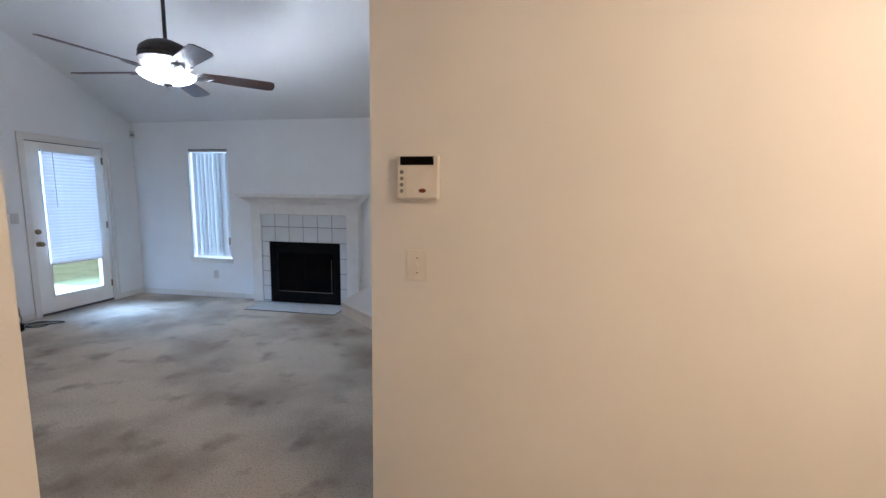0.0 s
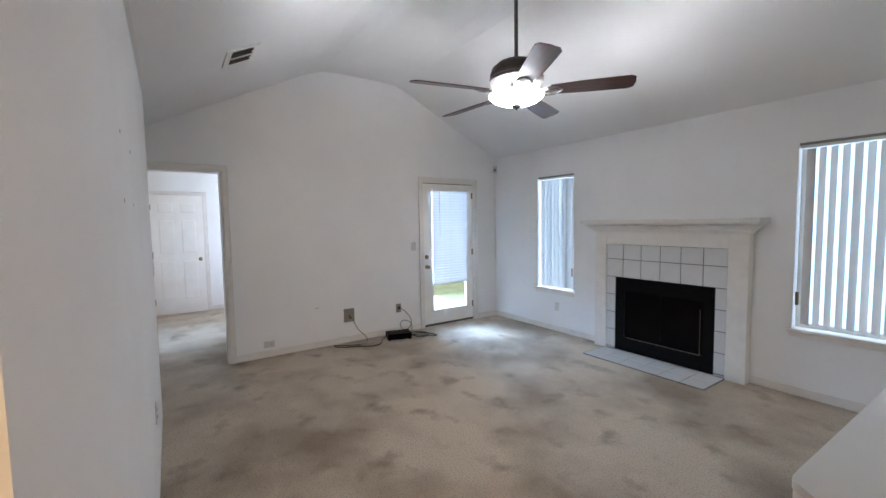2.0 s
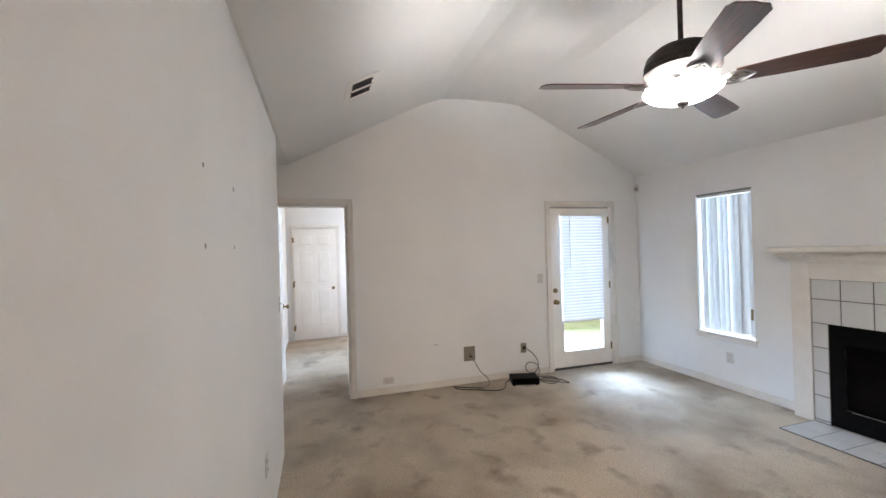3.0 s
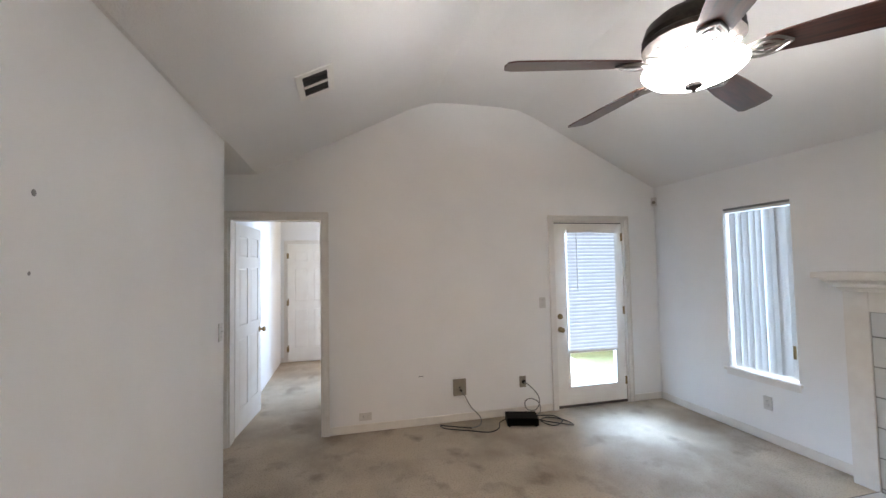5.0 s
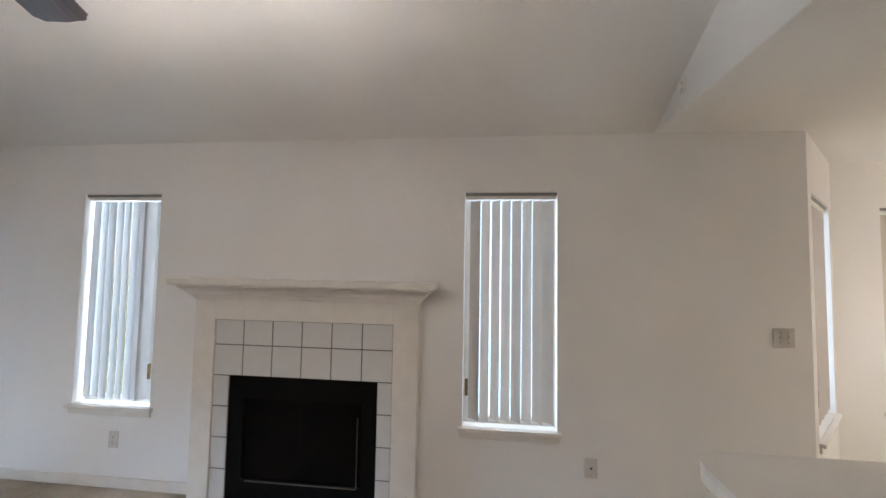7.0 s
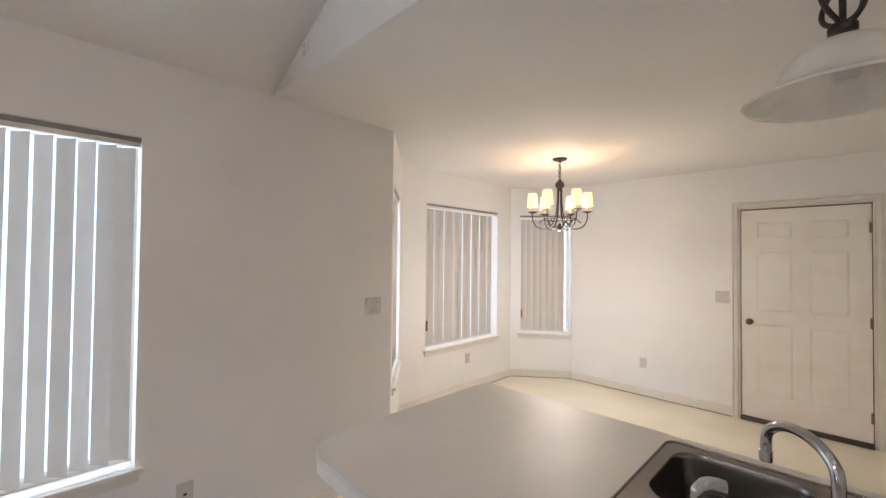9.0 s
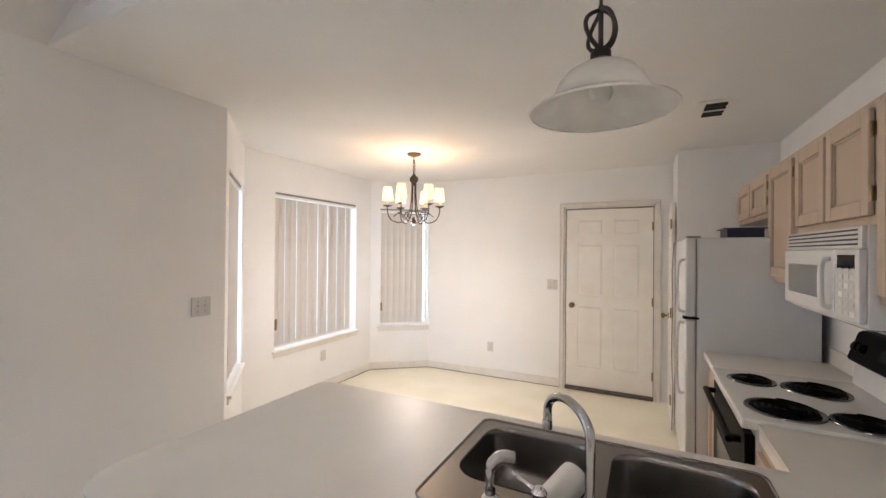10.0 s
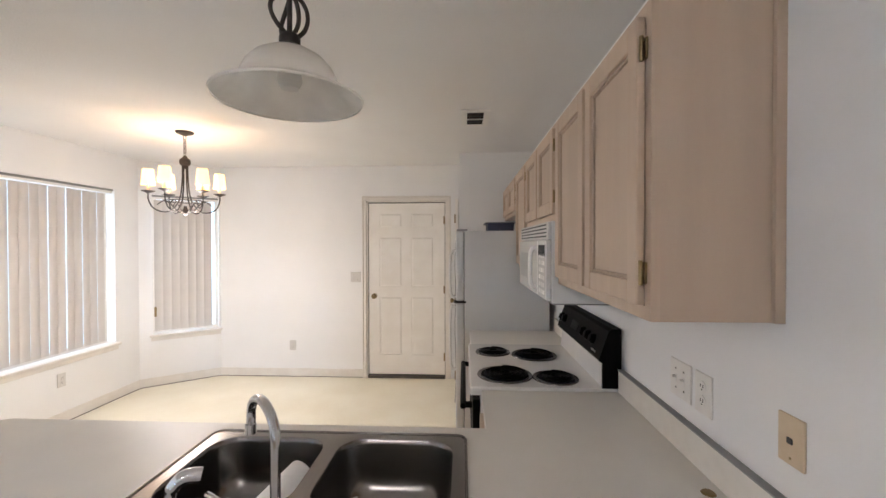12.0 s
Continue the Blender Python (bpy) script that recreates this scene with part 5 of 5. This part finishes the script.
part("gasket", one((FX_0 + 0.008, 4.1125, 0.06), (FX_1 - 0.008, 4.1185, FZ - 0.008)), GREY, fr, "grey door gasket")
part("handle", rod([(3.70, 4.179, 1.17), (3.70, 4.219, 1.20), (3.70, 4.219, 1.48), (3.70, 4.179, 1.52)], 0.010, 8, 3), ENAMEL, fr, smooth=True)
part("handle", rod([(3.70, 4.179, 0.62), (3.70, 4.219, 0.66), (3.70, 4.219, 1.06), (3.70, 4.179, 1.09)], 0.010, 8, 3), ENAMEL, fr, smooth=True)
part("hinge_bracket", one((FX_0 - 0.008, 4.10, 1.126), (FX_0 + 0.06, 4.192, 1.139)), BLACK, fr, "dark middle hinge bracket")
part("top_hinge", one((FX_0 + 0.01, 4.09, FZ + 0.001), (FX_0 + 0.07, 4.172, FZ + 0.012), 0.003), GREY, fr)
tray = thing("plastic_tray", "navy blue plastic tray on top of the refrigerator", "tray", (3.92, 3.83, FZ + 0.001))
part("body", boxes(((-0.14, -0.10, 0), (0.14, 0.10, 0.006)), ((-0.14, -0.10, 0.006), (-0.132, 0.10, 0.06)), ((0.132, -0.10, 0.006), (0.14, 0.10, 0.06)), ((-0.132, -0.10, 0.006), (0.132, -0.092, 0.06)), ((-0.132, 0.092, 0.006), (0.132, 0.10, 0.06))), NAVY, tray)
part("rim", boxes(((-0.16, -0.12, 0.060), (-0.13, 0.12, 0.067)), ((0.13, -0.12, 0.060), (0.16, 0.12, 0.067)), ((-0.13, -0.12, 0.060), (0.13, -0.092, 0.067)), ((-0.13, 0.092, 0.060), (0.13, 0.12, 0.067))), NAVY, tray)
strip = thing("wire_cord", "thin white cord hanging beside the refrigerator door", "cable")
part("wire", rod([(4.60, 4.19, 1.66), (4.61, 4.205, 1.4), (4.60, 4.20, 1.1), (4.61, 4.205, 0.7), (4.60, 4.195, 0.3), (4.59, 4.205, 0.005)], 0.004, 6, 4), CABLE_W, strip)

# pendant over the peninsula
PX, PY = 1.553, 4.524
pend = thing("pendant_lamp", "dark iron pendant lamp with marbled glass shade, unlit", "pendant lamp", (PX, PY, FLAT))
part("canopy", lathe([(0, 0), (0.062, 0), (0.058, -0.014), (0.02, -0.028), (0, -0.03)], 28), IRON, pend, smooth=True)
ch = bmesh.new()
for k in range(8):
    z = -0.045 - k * 0.037
    ring = [(0.011 * math.cos(a * math.pi / 6), 0.0, z + 0.024 * math.sin(a * math.pi / 6)) if k % 2 else (0.0, 0.011 * math.cos(a * math.pi / 6), z + 0.024 * math.sin(a * math.pi / 6)) for a in range(13)]
    tube(ch, ring, 0.0032, 6)
part("chain", ch, IRON, pend)
zc = -0.382
part("stem", rod([(0, 0, zc + 0.060), (0, 0, zc - 0.060)], 0.006, 10), IRON, pend)
cage = bmesh.new()
for k in range(4):
    a = radians(20 + 90 * k)
    bow = [(0, 0, zc + 0.050)]
    for e in range(1, 8):
        q = math.pi * e / 8
        turn_a = a + 0.9 * e / 8
        bow.append((0.044 * math.sin(q) * math.cos(turn_a), 0.044 * math.sin(q) * math.sin(turn_a), zc + 0.048 * math.cos(q)))
    tube(cage, bow + [(0, 0, zc - 0.048)], 0.0052, 8, 3)
part("cage", cage, IRON, pend, "twisted iron cage", True)
part("cap", lathe([(0, zc - 0.046), (0.020, zc - 0.048), (0.024, zc - 0.054), (0.024, zc - 0.066), (0.021, zc - 0.070), (0.029, zc - 0.076), (0.031, zc - 0.088), (0, zc - 0.088)], 24), IRON, pend, smooth=True)
prof_s = [(0.032, -0.466), (0.054, -0.471), (0.079, -0.486), (0.098, -0.508), (0.109, -0.533), (0.120, -0.551), (0.142, -0.565), (0.162, -0.574), (0.170, -0.578), (0.169, -0.582)]
sh = lathe(prof_s + [(r - 0.004, z) for r, z in reversed(prof_s)], 56)
part("shade", sh, ALABASTER, pend, "marbled frosted glass bell shade", True)
part("bulb", lathe([(0.012, -0.47), (0.014, -0.495), (0.026, -0.518), (0.029, -0.536), (0.02, -0.554), (0, -0.560)], 20), PAPER, pend, "unlit white bulb", True)

# chandelier over the dining place
CX, CY = 3.81, 6.385
chand = thing("chandelier", "dark iron six-arm chandelier with small lit shades", "chandelier", (CX, CY, FLAT))
part("canopy", lathe([(0, 0), (0.068, 0), (0.062, -0.014), (0.02, -0.03), (0, -0.032)], 28), IRON, chand, smooth=True)
ch = bmesh.new()
for k in range(6):
    z = -0.05 - k * 0.026
    ring = [(0.012 * math.cos(a * math.pi / 6), 0.0, z + 0.020 * math.sin(a * math.pi / 6)) if k % 2 else (0.0, 0.012 * math.cos(a * math.pi / 6), z + 0.020 * math.sin(a * math.pi / 6)) for a in range(13)]
    tube(ch, ring, 0.003, 6)
part("chain", ch, IRON, chand)
part("hub", lathe([(0, -0.19), (0.012, -0.195), (0.020, -0.21), (0.038, -0.225), (0.042, -0.25), (0.034, -0.27), (0.024, -0.275), (0.024, -0.30), (0, -0.30)], 24), IRON, chand, smooth=True)
part("lower_finial", lathe([(0, -0.60), (0.012, -0.605), (0.014, -0.63), (0.022, -0.645), (0.022, -0.665), (0.008, -0.68), (0, -0.685)], 18), IRON, chand, smooth=True)
AR = 0.245
arm_me = mesh_of(rod([(0.018, 0, -0.29), (0.022, 0, -0.42), (0.04, 0, -0.55), (0.09, 0, -0.635), (0.15, 0, -0.655), (0.215, 0, -0.625), (AR, 0, -0.56), (AR, 0, -0.505)], 0.005, 8, 5), "arm", IRON, True)
scroll_me = mesh_of(rod([(0.01, 0, -0.625), (0.04, 0, -0.655), (0.09, 0, -0.60), (0.14, 0, -0.565), (0.19, 0, -0.60)], 0.0045, 6, 5), "scroll", IRON, True)
cup_me = mesh_of(lathe([(0, -0.515), (0.012, -0.512), (0.020, -0.507), (0.045, -0.497), (0.047, -0.493), (0.02, -0.492), (0.0, -0.491)], 24, pose(AR, 0, 0)), "drip_cup", IRON, True)
candle_me = mesh_of(lathe([(0.011, -0.492), (0.011, -0.42), (0, -0.42)], 14, pose(AR, 0, 0)), "candle_sleeve", WHITE, True)
shade_me = mesh_of(lathe([(0.049, -0.448), (0.038, -0.325), (0.0365, -0.325), (0.0475, -0.448)], 28, pose(AR, 0, 0)), "shade", SHADE_LIT, True)
for k in range(6):
    a = new("arm", arm_me)
    a.parent = chand
    a.matrix_basis = pose(0, 0, 0, 0, 0, 3.5 + 60 * k)
    for nm, me in (("scroll", scroll_me), ("drip_cup", cup_me), ("candle_sleeve", candle_me), ("shade", shade_me)):
        o = new(nm, me)
        o.parent = a
part("ring", tube(bmesh.new(), [(0.15 * math.cos(k * math.pi / 18), 0.15 * math.sin(k * math.pi / 18), -0.565) for k in range(37)], 0.004, 6), IRON, chand)
for k in range(6):
    a = radians(3.5 + 60 * k)
    lamp("chandelier_bulb", "POINT", (CX + AR * math.cos(a), CY + AR * math.sin(a), FLAT - 0.342), 0.62, (1.0, 0.60, 0.27), 0.015)
# Fill lamps added under the chandelier to brighten the kitchen beyond its bulbs.
lamp("chandelier_fill", "POINT", (CX, CY, FLAT - 0.72), 15, (1.0, 0.93, 0.85), 0.16)
lamp("chandelier_fill_down", "AREA", (CX, CY, FLAT - 0.72), 8, (1.0, 0.93, 0.85), 0.5)

# ceiling lamp in the entry hall
hall = thing("entry_ceiling_lamp", "round white flush ceiling lamp, lit warm", "ceiling lamp", (3.6, 1.95, FLAT))
part("base", lathe([(0, 0), (0.13, 0), (0.135, -0.02), (0.12, -0.03), (0, -0.03)], 32), IRON, hall, smooth=True)
part("dome", lathe([(0.12, -0.031), (0.125, -0.05), (0.10, -0.085), (0.05, -0.105), (0, -0.11)], 32), glow("lit_dome_glass", (1.0, 0.75, 0.48), 6.0), hall, "frosted glass dome, lit", True)
